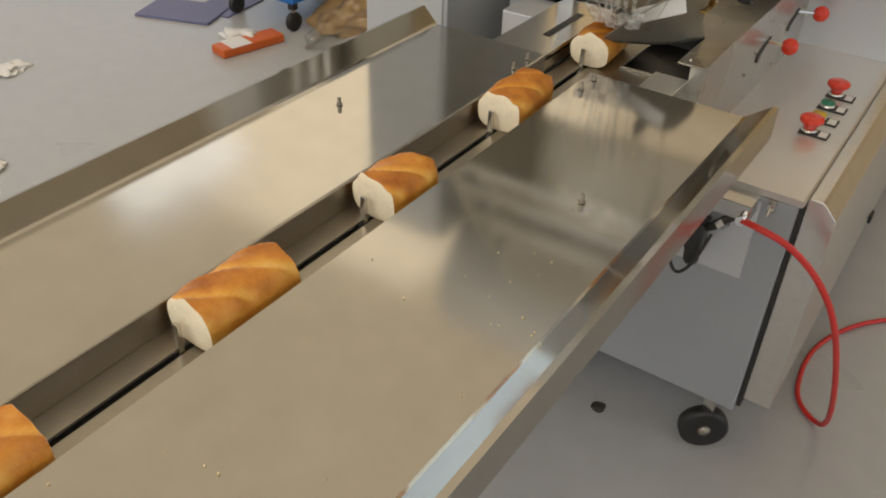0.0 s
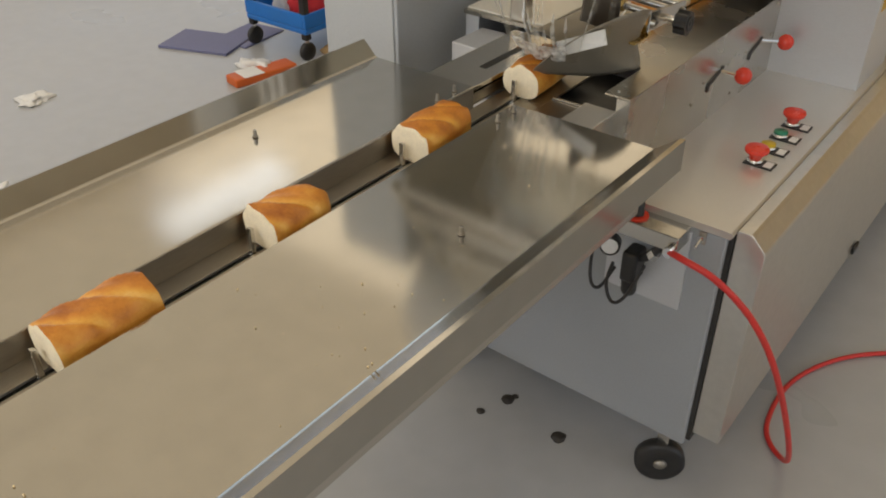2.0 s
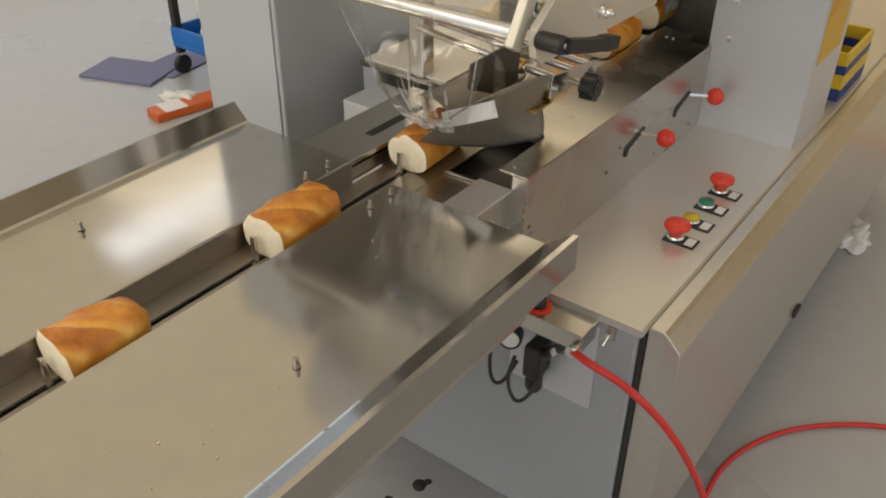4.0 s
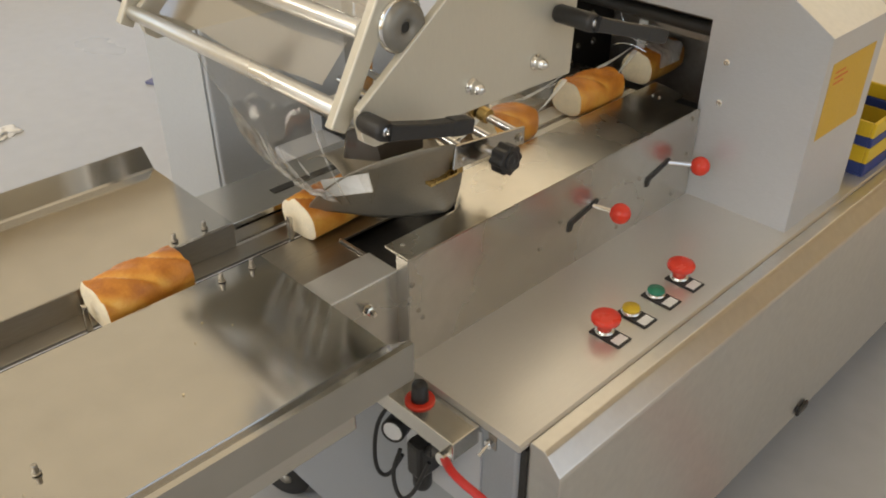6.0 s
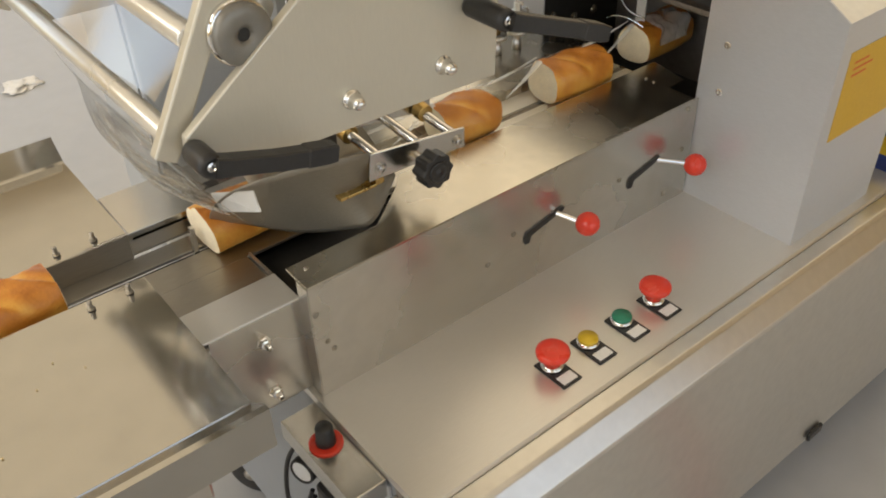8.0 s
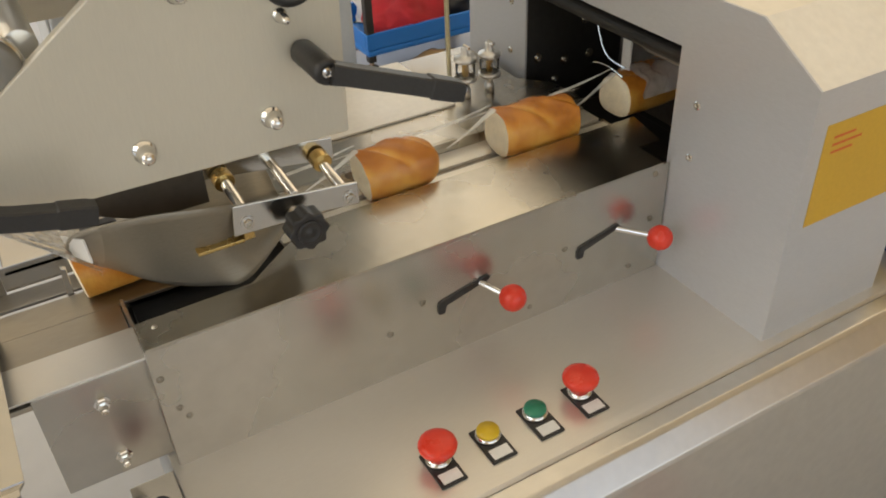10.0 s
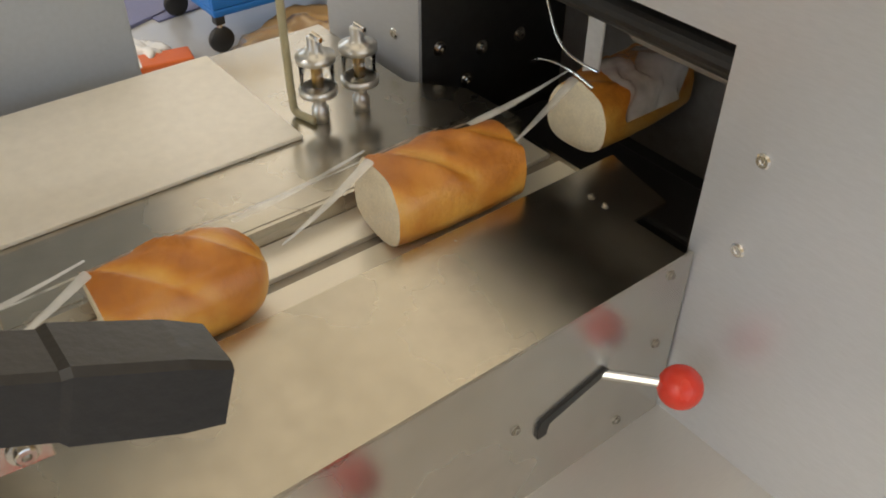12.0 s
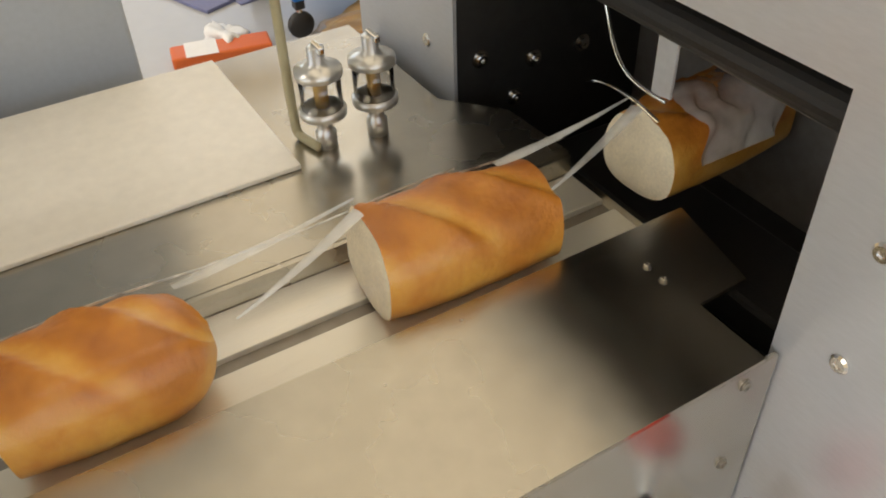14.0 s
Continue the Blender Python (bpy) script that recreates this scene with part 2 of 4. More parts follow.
def part(name, bm, mat, parent=None, label="", smooth=False):
    """Links a bmesh made in world metres as one mesh, under a thing or a part."""
    me = bpy.data.meshes.new(name)
    off = PLACE.get(parent, Vector((0, 0, 0)))
    bmesh.ops.recalc_face_normals(bm, faces=bm.faces)
    bm.transform(Matrix.Translation(-off))
    for f in bm.faces:
        f.smooth = smooth
    bm.to_mesh(me)
    bm.free()
    me.materials.append(mat)
    ob = new(name, me)
    if parent is not None:
        ob.parent = parent
        PLACE[ob] = off.copy()
    else:
        PLACE[ob] = Vector((0, 0, 0))
    if label:
        ob["label"] = label
    return ob


def box(x0, x1, y0, y1, z0, z1, bevel=0.0, seg=2):
    bm = bmesh.new()
    bmesh.ops.create_cube(bm, size=1)
    for v in bm.verts:
        v.co = Vector((x0 + (v.co.x + 0.5) * (x1 - x0), y0 + (v.co.y + 0.5) * (y1 - y0), z0 + (v.co.z + 0.5) * (z1 - z0)))
    if bevel:
        bmesh.ops.bevel(bm, geom=bm.edges[:], offset=bevel, segments=seg, affect="EDGES", profile=0.5)
    return bm


def rod(p, q, r, r2=None, sides=20, bevel=0.0):
    bm = bmesh.new()
    p, q = Vector(p), Vector(q)
    d = q - p
    bmesh.ops.create_cone(bm, cap_ends=True, segments=sides, radius1=r, radius2=r if r2 is None else r2, depth=d.length)
    if bevel:
        caps = [e for e in bm.edges if all(len(f.verts) > 4 or len(f.verts) == 4 for f in e.link_faces) and any(len(f.verts) > 4 for f in e.link_faces)]
        bmesh.ops.bevel(bm, geom=caps, offset=bevel, segments=2, affect="EDGES", profile=0.5)
    bm.transform(Matrix.Translation((p + q) / 2) @ d.to_track_quat("Z", "Y").to_matrix().to_4x4())
    return bm


def lathe(base, axis, profile, sides=28):
    """A turned shape: profile of (radius, height) along axis from base."""
    bm = bmesh.new()
    rings = []
    for r, h in profile:
        rings.append([bm.verts.new((max(r, 1e-5) * math.cos(2 * math.pi * k / sides), max(r, 1e-5) * math.sin(2 * math.pi * k / sides), h)) for k in range(sides)])
    for a, b in zip(rings, rings[1:]):
        for k in range(sides):
            bm.faces.new((a[k], a[(k + 1) % sides], b[(k + 1) % sides], b[k]))
    bm.faces.new(rings[0][::-1])
    bm.faces.new(rings[-1])
    bmesh.ops.remove_doubles(bm, verts=bm.verts, dist=1e-5)
    bm.transform(Matrix.Translation(base) @ Vector(axis).to_track_quat("Z", "Y").to_matrix().to_4x4())
    return bm


def ball(c, r, seg=24):
    bm = bmesh.new()
    bmesh.ops.create_uvsphere(bm, u_segments=seg, v_segments=seg // 2, radius=r)
    bm.transform(Matrix.Translation(c))
    return bm


def prism(points, axis, a, b, bevel=0.0):
    """A flat outline drawn across one axis and given thickness from a to b along it."""
    bm = bmesh.new()

    def at(p, h):
        return {"x": (h, p[0], p[1]), "y": (p[0], h, p[1]), "z": (p[0], p[1], h)}[axis]
    lo, hi = [bm.verts.new(at(p, a)) for p in points], [bm.verts.new(at(p, b)) for p in points]
    n = len(points)
    bm.faces.new(lo)
    bm.faces.new(hi[::-1])
    for k in range(n):
        bm.faces.new((lo[k], hi[k], hi[(k + 1) % n], lo[(k + 1) % n]))
    bmesh.ops.recalc_face_normals(bm, faces=bm.faces)
    if bevel:
        bmesh.ops.bevel(bm, geom=bm.edges[:], offset=bevel, segments=2, affect="EDGES", profile=0.5)
    return bm


def sheet(profile, y0, y1, t=0.002, steps=1):
    """Bent sheet metal: an open line of (x, z) run along y with thickness t downwards and outwards."""
    pts = [Vector((p[0], 0, p[1])) for p in profile]
    back = []
    for k, p in enumerate(pts):
        d = (pts[min(k + 1, len(pts) - 1)] - pts[max(k - 1, 0)]).normalized()
        back.append(p + Vector((d.z, 0, -d.x)) * t)
    ring = pts + back[::-1]
    bm = bmesh.new()
    rows = []
    for s in range(steps + 1):
        y = y0 + (y1 - y0) * s / steps
        rows.append([bm.verts.new((p.x, y, p.z)) for p in ring])
    n = len(ring)
    for r0, r1 in zip(rows, rows[1:]):
        for k in range(n):
            bm.faces.new((r0[k], r1[k], r1[(k + 1) % n], r0[(k + 1) % n]))
    m = len(pts)
    for row in (rows[0], rows[-1]):
        for k in range(m - 1):
            bm.faces.new((row[k], row[k + 1], row[n - 2 - k], row[n - 1 - k]))
    return bm


def tube(points, r, sides=10, rounds=3):
    """A round hose or wire along a smoothed line of points."""
    p = [Vector(q) for q in points]
    for _ in range(rounds):
        s = [p[0]]
        for u, v in zip(p, p[1:]):
            s += [u.lerp(v, 0.25), u.lerp(v, 0.75)]
        p = s + [p[-1]]
    bm = bmesh.new()
    rings = []
    side = None
    for k, c in enumerate(p):
        d = (p[min(k + 1, len(p) - 1)] - p[max(k - 1, 0)]).normalized()
        if side is None:
            side = d.orthogonal().normalized()
        side = (side - d * side.dot(d)).normalized()
        up = d.cross(side)
        rings.append([bm.verts.new(c + (side * math.cos(2 * math.pi * j / sides) + up * math.sin(2 * math.pi * j / sides)) * r) for j in range(sides)])
    for a, b in zip(rings, rings[1:]):
        for j in range(sides):
            bm.faces.new((a[j], a[(j + 1) % sides], b[(j + 1) % sides], b[j]))
    bm.faces.new(rings[0][::-1])
    bm.faces.new(rings[-1])
    return bm


def grid(fn, nu, nv, t=0.0):
    """A curved skin from fn(u, v) with u, v in 0..1."""
    bm = bmesh.new()
    vs = [[bm.verts.new(fn(i / nu, j / nv)) for j in range(nv + 1)] for i in range(nu + 1)]
    for i in range(nu):
        for j in range(nv):
            bm.faces.new((vs[i][j], vs[i + 1][j], vs[i + 1][j + 1], vs[i][j + 1]))
    if t:
        bmesh.ops.recalc_face_normals(bm, faces=bm.faces)
        bmesh.ops.solidify(bm, geom=bm.faces[:], thickness=t)
    return bm


def screw(parent, base, axis, r=0.005, h=0.004, name="screw", mat=None):
    """A socket screw or bolt with a washer under its head."""
    return part(name, lathe(base, axis, [(r * 1.5, 0), (r * 1.5, h * 0.25), (r, h * 0.3), (r, h * 0.9), (r * 0.85, h), (r * 0.45, h), (r * 0.4, h * 0.6)], 12), mat or STEEL, parent, smooth=False)


def acorn(parent, base, r=0.0072):
    return part("acorn_nut", lathe(base, (1, 0, 0), [(r * 1.3, 0), (r * 1.3, 0.002), (r, 0.0025), (r, 0.008), (r * 0.95, 0.011), (r * 0.75, 0.015), (r * 0.4, 0.0175), (0, 0.018)], 16), CHROME, parent, "domed chrome nut", True)


# ---- hall ----
tagged(part("floor", box(HX0, HX1, HY0, HY1, -0.1, 0.0), FLOOR), "smooth grey epoxy factory floor with faint scuffs", "floor", kind="structure")
tagged(part("ceiling", box(HX0, HX1, HY0, HY1, HZ, HZ + 0.1), CEIL), "cream panelled ceiling high over the hall", "ceiling", kind="structure")
tagged(part("wall_north", box(HX0 - 0.2, HX1 + 0.2, HY1, HY1 + 0.2, 0, HZ), WALL), "cream painted factory wall", "wall", kind="structure")


def wall_with_window(name, along, c, a0, a1, w0, w1, sill=1.3):
    bm = bmesh.new()
    spans = [(a0, w0, 0, HZ), (w1, a1, 0, HZ), (w0, w1, 0, sill), (w0, w1, 3.9, HZ)]
    for s0, s1, z0, z1 in spans:
        b = box(s0, s1, c[0], c[1], z0, z1) if along == "x" else box(c[0], c[1], s0, s1, z0, z1)
        me = bpy.data.meshes.new("span")
        b.to_mesh(me)
        b.free()
        bm.from_mesh(me)
        bpy.data.meshes.remove(me)
    return tagged(part(name, bm, WALL), "cream painted factory wall with a long window added out of view", "wall", kind="structure")


# windows added out of view to go with the daylight lamps
wall_with_window("wall_south", "x", (HY0 - 0.2, HY0), HX0 - 0.2, HX1 + 0.2, -4.2, 5.2)
wall_with_window("wall_west", "y", (HX0 - 0.2, HX0), HY0, HY1, -3.6, 7.4, 0.95)
wall_with_window("wall_east", "y", (HX1, HX1 + 0.2), HY0, HY1, -3.6, 4.6, 0.35)
# fittings added to go with the unseen fill lamps
for lx, ly, power, sx, sy in LAMPS:
    lamp = thing("added_light_fitting", (lx, ly, HZ), "wide white ceiling light fitting added out of view", "ceiling light", "ceiling lights")
    part("housing", box(lx - sx / 2 - 0.02, lx + sx / 2 + 0.02, ly - sy / 2 - 0.02, ly + sy / 2 + 0.02, HZ - 0.1, HZ, 0.01), WHITE, lamp)
# unseen panels added around the cream ceiling glow
roof = thing("roof_light", (-2.6, 2.3, HZ), "long row of cream roof light panels added out of view", "roof light")
for k in range(10):
    part("panel", box(-6.7 + 0.82 * k, -5.90 + 0.82 * k, -3.0, 7.6, HZ - 0.05, HZ - 0.01, 0.01), CEIL, roof)

# ---- infeed conveyor ----
TZ, CZ = 0.800, 0.764
conv = thing("infeed_conveyor", (0.0, -1.4, 0.0), "stainless steel infeed conveyor with two flat trays and a centre channel", "conveyor")
part("channel_side_wall", box(-0.0405, -0.0365, -2.6, -0.345, CZ - 0.004, TZ - 0.0012), CHANNEL, conv)
part("left_tray", sheet([(-0.036, TZ - 0.002), (-0.039, TZ), (-0.248, TZ), (-0.252, TZ + 0.002), (-0.277, TZ + 0.027), (-0.287, TZ + 0.023), (-0.289, TZ - 0.02)][::-1], -2.6, -0.345, 0.002), TRAY, conv, "polished steel tray with a raised slanting edge")
part("right_tray", sheet([(0.050, CZ + 0.001), (0.050, TZ - 0.003), (0.053, TZ), (0.294, TZ), (0.299, TZ + 0.003), (0.330, TZ + 0.027), (0.338, TZ + 0.028), (0.338, TZ - 0.020), (0.330, TZ - 0.022)], -2.6, -0.362, 0.002), TRAY, conv, "polished steel tray with a raised slanting edge")
part("channel_floor", box(-0.0364, -0.0048, -2.6, -0.10, CZ - 0.004, CZ, 0.0006), CHANNEL, conv)
part("channel_floor", box(0.0048, 0.050, -2.6, -0.10, CZ - 0.004, CZ, 0.0006), CHANNEL, conv)
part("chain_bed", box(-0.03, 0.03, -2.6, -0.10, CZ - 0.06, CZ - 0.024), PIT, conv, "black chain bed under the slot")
part("side_rail", box(-0.26, -0.235, -2.6, -0.36, TZ - 0.10, TZ - 0.006, 0.003), STEEL, conv)
part("side_rail", box(0.285, 0.310, -2.6, -0.42, TZ - 0.075, TZ - 0.024, 0.003), STEEL, conv)
for ly in (-2.3, -1.75):
    for lx in (-0.22, 0.25):
        part("leg", box(lx - 0.02, lx + 0.02, ly - 0.02, ly + 0.02, 0.0, TZ - 0.03, 0.003), STEEL, conv)
for k in range(7):
    fy = -1.985 + 0.285 * k
    part("pusher_finger", prism([(fy - 0.012, CZ - 0.03), (fy - 0.004, CZ - 0.03), (fy - 0.003, CZ + 0.034), (fy - 0.009, CZ + 0.036)], "x", -0.0035, 0.0035, 0.0008), STEEL, conv, "thin steel pusher finger in the slot")
for bx, by in ((-0.049, -0.423), (-0.049, -0.380), (0.070, -0.427), (0.070, -0.385), (0.214, -0.706), (-0.179, -0.685)):
    part("bolt", lathe((bx, by, TZ + 0.001), (0, 0, 1), [(0.0045, 0), (0.0045, 0.0015), (0.0028, 0.002), (0.0028, 0.010), (0.0022, 0.011)], 12), CHANNEL, conv, "small steel bolt standing in the tray")
# small steel plates between the trays and the machine
part("bridge_plate", box(-0.15, -0.041, -0.340, -0.06, TZ - 0.016, TZ - 0.010, 0.001), STEEL, conv)
# thin black patch on the plate stands in for a shaded slot
part("bridge_slot", box(-0.094, -0.080, -0.25, -0.12, TZ - 0.0098, TZ - 0.0092), PIT, conv, "black patch for the shade of a slot in the plate")
part("channel_wall", box(-0.044, -0.041, -0.345, -0.06, CZ, TZ - 0.004, 0.0006), STEEL, conv)
part("channel_plate", box(0.050, 0.164, -0.375, -0.240, CZ - 0.006, CZ, 0.0006), CHANNEL, conv)

# ---- wrapping machine ----
ZT, YF = 0.635, 0.428
mach = thing("wrapping_machine", (0.05, 0.4, 0.0), "grey and stainless steel flow wrapping machine on casters", "packing machine")
part("cabinet", box(-0.28, 0.387, -0.243, 1.7, 0.158, ZT - 0.012, 0.004), GREY, mach, "grey painted machine cabinet")
part("table_top", prism([(-0.282, ZT - 0.012), (0.382, ZT - 0.012), (0.392, ZT - 0.012), (0.3952, ZT - 0.007), (0.3948, ZT - 0.003), (0.391, ZT), (0.380, ZT + 0.0005), (-0.282, ZT)], "y", -0.246, 1.7), TABLE, mach, "satin stainless table top with a rolled edge")
# solid black strip stands in for shade between cabinet and cover
part("gap_shade", box(0.387, 0.3955, -0.236, 1.7, 0.17, ZT - 0.014), PIT, mach, "black strip for the shade in the gap behind the front cover")
part("front_cover", prism([(0.396, 0.19), (0.446, 0.19), (0.446, 0.604), (0.4445, 0.610), (0.424, 0.632), (0.418, 0.6355), (0.398, 0.6355), (0.396, 0.632)], "y", -0.232, 1.7, 0.0012), COVER, mach, "stainless front cover with a slanting top edge")
part("cover_latch", box(0.4465, 0.454, 0.535, 0.575, 0.195, 0.215, 0.003), BLACK, mach)
part("end_plate", box(0.188, 0.331, -0.2475, -0.2435, 0.455, 0.612, 0.0008), PANEL, mach, "dull grey metal plate on the cabinet end")
for cx in (-0.24, 0.336):
    for cy in (-0.202, 1.5):
        wheel = part("caster_wheel", lathe((cx - 0.008, cy + 0.013, 0.05), (0.5, -0.86, 0), [(0.012, 0), (0.042, 0.0), (0.049, 0.004), (0.05, 0.015), (0.049, 0.026), (0.042, 0.030), (0.014, 0.030)], 28), BLACK, mach, "black rubber caster wheel", True)
        part("hub", lathe((cx + 0.007, cy - 0.013, 0.05), (0.5, -0.86, 0), [(0.014, 0), (0.011, 0.003), (0.005, 0.006), (0, 0.0065)], 16), CHANNEL, wheel, smooth=True)
        part("caster_fork", box(cx - 0.012, cx + 0.012, cy - 0.004, cy + 0.004, 0.095, 0.158, 0.002), STEEL, mach)
        part("caster_plate", box(cx - 0.03, cx + 0.03, cy - 0.03, cy + 0.03, 0.15, 0.158, 0.002), STEEL, mach)

# speed control box on the cabinet end
part("control_box", box(0.180, 0.328, -0.294, -0.2465, 0.595, 0.624, 0.0015), STEEL, mach, "small steel control box on the cabinet end")
knob = part("speed_knob", lathe((0.243, -0.270, 0.626), (0, 0, 1), [(0.012, 0), (0.0115, 0.004), (0.0105, 0.024), (0.009, 0.027), (0, 0.0275)], 20), BLACK, mach, "black ribbed speed knob", True)
part("knob_ring", lathe((0.243, -0.270, 0.6242), (0, 0, 1), [(0.020, 0), (0.020, 0.002), (0.018, 0.003), (0.013, 0.003)], 28), RED, knob, "red ring under the knob")
sw = part("toggle_switch", rod((0.348, -0.244, 0.610), (0.348, -0.254, 0.610), 0.006, sides=14), CHROME, mach)
part("switch_lever", rod((0.348, -0.253, 0.610), (0.348, -0.270, 0.603), 0.0022, 0.003), CHROME, sw)
part("switch_plate", box(0.3415, 0.3545, -0.2455, -0.2435, 0.597, 0.621, 0.0008), JAW, sw, "small dark switch plate")
dial = part("pressure_gauge", lathe((0.205, -0.272, 0.560), (0.35, -0.93, 0.12), [(0.013, 0), (0.0175, 0.002), (0.0175, 0.022), (0.0165, 0.0245), (0.0145, 0.0245), (0.014, 0.0225)], 28), BLACK, mach, "round black gauge", True)
part("dial_face", lathe((0.2125, -0.2925, 0.5627), (0.35, -0.93, 0.12), [(0.0142, 0), (0.0142, 0.0006), (0.0135, 0.0008)], 28), WHITE, dial, "pale dial face of the gauge")
valve = part("air_regulator", box(0.234, 0.262, -0.290, -0.248, 0.500, 0.560, 0.006), BLACK, mach, "black air regulator block")
part("regulator_bowl", lathe((0.247, -0.272, 0.503), (0.05, -0.05, -1), [(0.012, 0), (0.0135, 0.004), (0.0135, 0.026), (0.010, 0.033), (0.004, 0.036)], 20), BLACK, valve, smooth=True)
part("regulator_elbow", tube([(0.255, -0.270, 0.545), (0.272, -0.276, 0.556), (0.290, -0.284, 0.580), (0.300, -0.286, 0.592)], 0.008, 12), BLACK, valve, smooth=True)
part("fitting_nut", rod((0.283, -0.280, 0.566), (0.292, -0.284, 0.580), 0.010, sides=6), CHROME, valve, "bright hexagonal nut")
part("hose_fitting", rod((0.318, -0.285, 0.598), (0.318, -0.306, 0.600), 0.009, sides=16, bevel=0.001), CHROME, mach)
part("cable", tube([(0.224, -0.287, 0.522), (0.205, -0.30, 0.47), (0.190, -0.31, 0.49), (0.185, -0.30, 0.56), (0.200, -0.285, 0.60)], 0.003), BLACK, mach, "looped black cable")
part("cable", tube([(0.275, -0.285, 0.545), (0.258, -0.30, 0.48), (0.235, -0.305, 0.455), (0.215, -0.30, 0.49), (0.220, -0.287, 0.53)], 0.003), BLACK, mach, "looped black cable")

# push buttons on the table
for k, (colour, mat, mushroom) in enumerate((("red", RED, True), ("yellow", YELLOW, False), ("green", GREEN, False), ("red", RED, True))):
    by, bx = 0.0623 * k, 0.331
    base = part("button_plate", box(bx - 0.016, bx + 0.036, by - 0.0155, by + 0.0155, ZT, ZT + 0.003, 0.0012), BLACK, mach, "black legend plate of a push button")
    part("legend", box(bx + 0.0185, bx + 0.0325, by - 0.0115, by + 0.0115, ZT + 0.003, ZT + 0.0036), WHITE, base, "white legend label")
    part("collar", lathe((bx, by, ZT + 0.003), (0, 0, 1), [(0.0145, 0), (0.0145, 0.004), (0.0125, 0.006), (0.011, 0.007)], 24), CHROME, base, smooth=True)
    if mushroom:
        part("mushroom_button", lathe((bx, by, ZT + 0.008), (0, 0, 1), [(0.010, 0), (0.0115, 0.006), (0.016, 0.011), (0.0205, 0.015), (0.0212, 0.019), (0.0200, 0.0225), (0.015, 0.0245), (0, 0.0255)], 28), mat, base, "red mushroom stop button", True)
    else:
        part("flush_button", lathe((bx, by, ZT + 0.008), (0, 0, 1), [(0.0125, 0), (0.013, 0.003), (0.0125, 0.0055), (0, 0.0062)], 24), mat, base, colour + " push button", True)

# deck over the table, with its channel
ZD = 0.801
part("deck_top", prism([(0.190, -0.237), (0.190, 0.416), (0.142, 0.416), (0.141, 0.453), (0.072, 0.468), (0.072, -0.030), (0.094, -0.049), (0.144, -0.113), (0.145, -0.237)], "z", ZD - 0.003, ZD), DECK, mach, "reflective steel deck plate with a cut corner")
part("deck_front", prism([(0.187, ZT), (0.190, ZT), (0.190, ZD - 0.0032), (0.187, ZD - 0.0032)], "y", -0.237, YF - 0.002), FRONT, mach, "satin steel deck front with slotted openings")
part("deck_end", box(0.05, 0.189, -0.2385, -0.2345, ZT + 0.0005, 0.768), FRONT, mach)
part("deck_corner", box(0.168, 0.189, -0.2385, -0.2345, 0.768, ZD - 0.0035), FRONT, mach)
# solid black block stands in for the shade below the deck
part("pit_shade", box(-0.06, 0.186, -0.227, -0.030, ZT + 0.002, 0.74), PIT, mach, "black block for the shade in the pit under the former")
BZ, BX, RZ = 0.783, 0.026, 0.797
part("channel_bed", box(-0.020, 0.071, -0.05, 0.46, BZ - 0.012, BZ - 0.006, 0.0006), STEEL, mach)
part("channel_side", box(0.0715, 0.0735, -0.03, 0.45, BZ - 0.012, ZD - 0.003), STEEL, mach)
part("channel_strip", box(BX - 0.042, BX - 0.006, -0.05, 0.45, BZ - 0.006, BZ - 0.001, 0.0008), STRIP, mach, "bright steel guide strip")
part("channel_strip", box(BX + 0.006, BX + 0.040, -0.05, 0.45, BZ - 0.006, BZ - 0.001, 0.0008), STRIP, mach, "bright steel guide strip")
part("groove", box(BX - 0.006, BX + 0.006, -0.05, 0.45, BZ - 0.006, BZ - 0.0052), JAW, mach, "brown groove between the guide strips")
part("rear_deck", prism([(-0.288, -0.04), (-0.0207, -0.04), (-0.0207, 0.452), (-0.090, 0.448), (-0.134, 0.412), (-0.288, 0.412)], "z", RZ - 0.008, RZ), DECK, mach, "steel deck behind the channel")
part("channel_side", box(-0.0205, -0.0165, -0.05, 0.45, BZ - 0.012, RZ - 0.0005), DECK, mach)
part("rear_panel", box(-0.286, -0.104, -0.03, 0.286, RZ + 0.0002, RZ + 0.004, 0.001), PALE, mach, "pale removable deck panel")
part("rear_support", box(-0.282, -0.25, -0.04, 0.42, ZT, RZ - 0.008), PANEL, mach)
part("gear_box", box(-0.238, -0.152, -0.145, -0.045, ZT, 0.772, 0.003), PANEL, mach, "small grey box beside the channel")
part("deck_screw_block", box(0.112, 0.168, -0.375, -0.237, 0.772, 0.775, 0.0008), TABLE, mach, "steel guide bracket at the deck end")
part("guide_plate", box(0.165, 0.168, -0.348, -0.225, ZT + 0.002, 0.772, 0.0008), FRONT, mach)
for gy, gz in ((-0.289, 0.740), (-0.287, 0.662)):
    part("hex_bolt", lathe((0.168, gy, gz), (1, 0, 0), [(0.009, 0), (0.009, 0.002), (0.0065, 0.0022), (0.0065, 0.008), (0.004, 0.009), (0.004, 0.016), (0.003, 0.017)], 6), CHROME, mach)
for sy, sz in ((-0.232, 0.76), (-0.222, 0.715), (-0.215, 0.70), (0.404, 0.788), (0.404, 0.721), (0.064, 0.728), (0.266, 0.725), (0.02, 0.70), (0.215, 0.655), (0.375, 0.655)):
    screw(mach, (0.190, sy, sz), (1, 0, 0), 0.0026, 0.0025, mat=CHANNEL)
for sx, sy in ((0.117, 0.413), (0.160, -0.22), (0.103, 0.413)):
    screw(mach, (sx, sy, ZD), (0, 0, 1), 0.0022, 0.002)
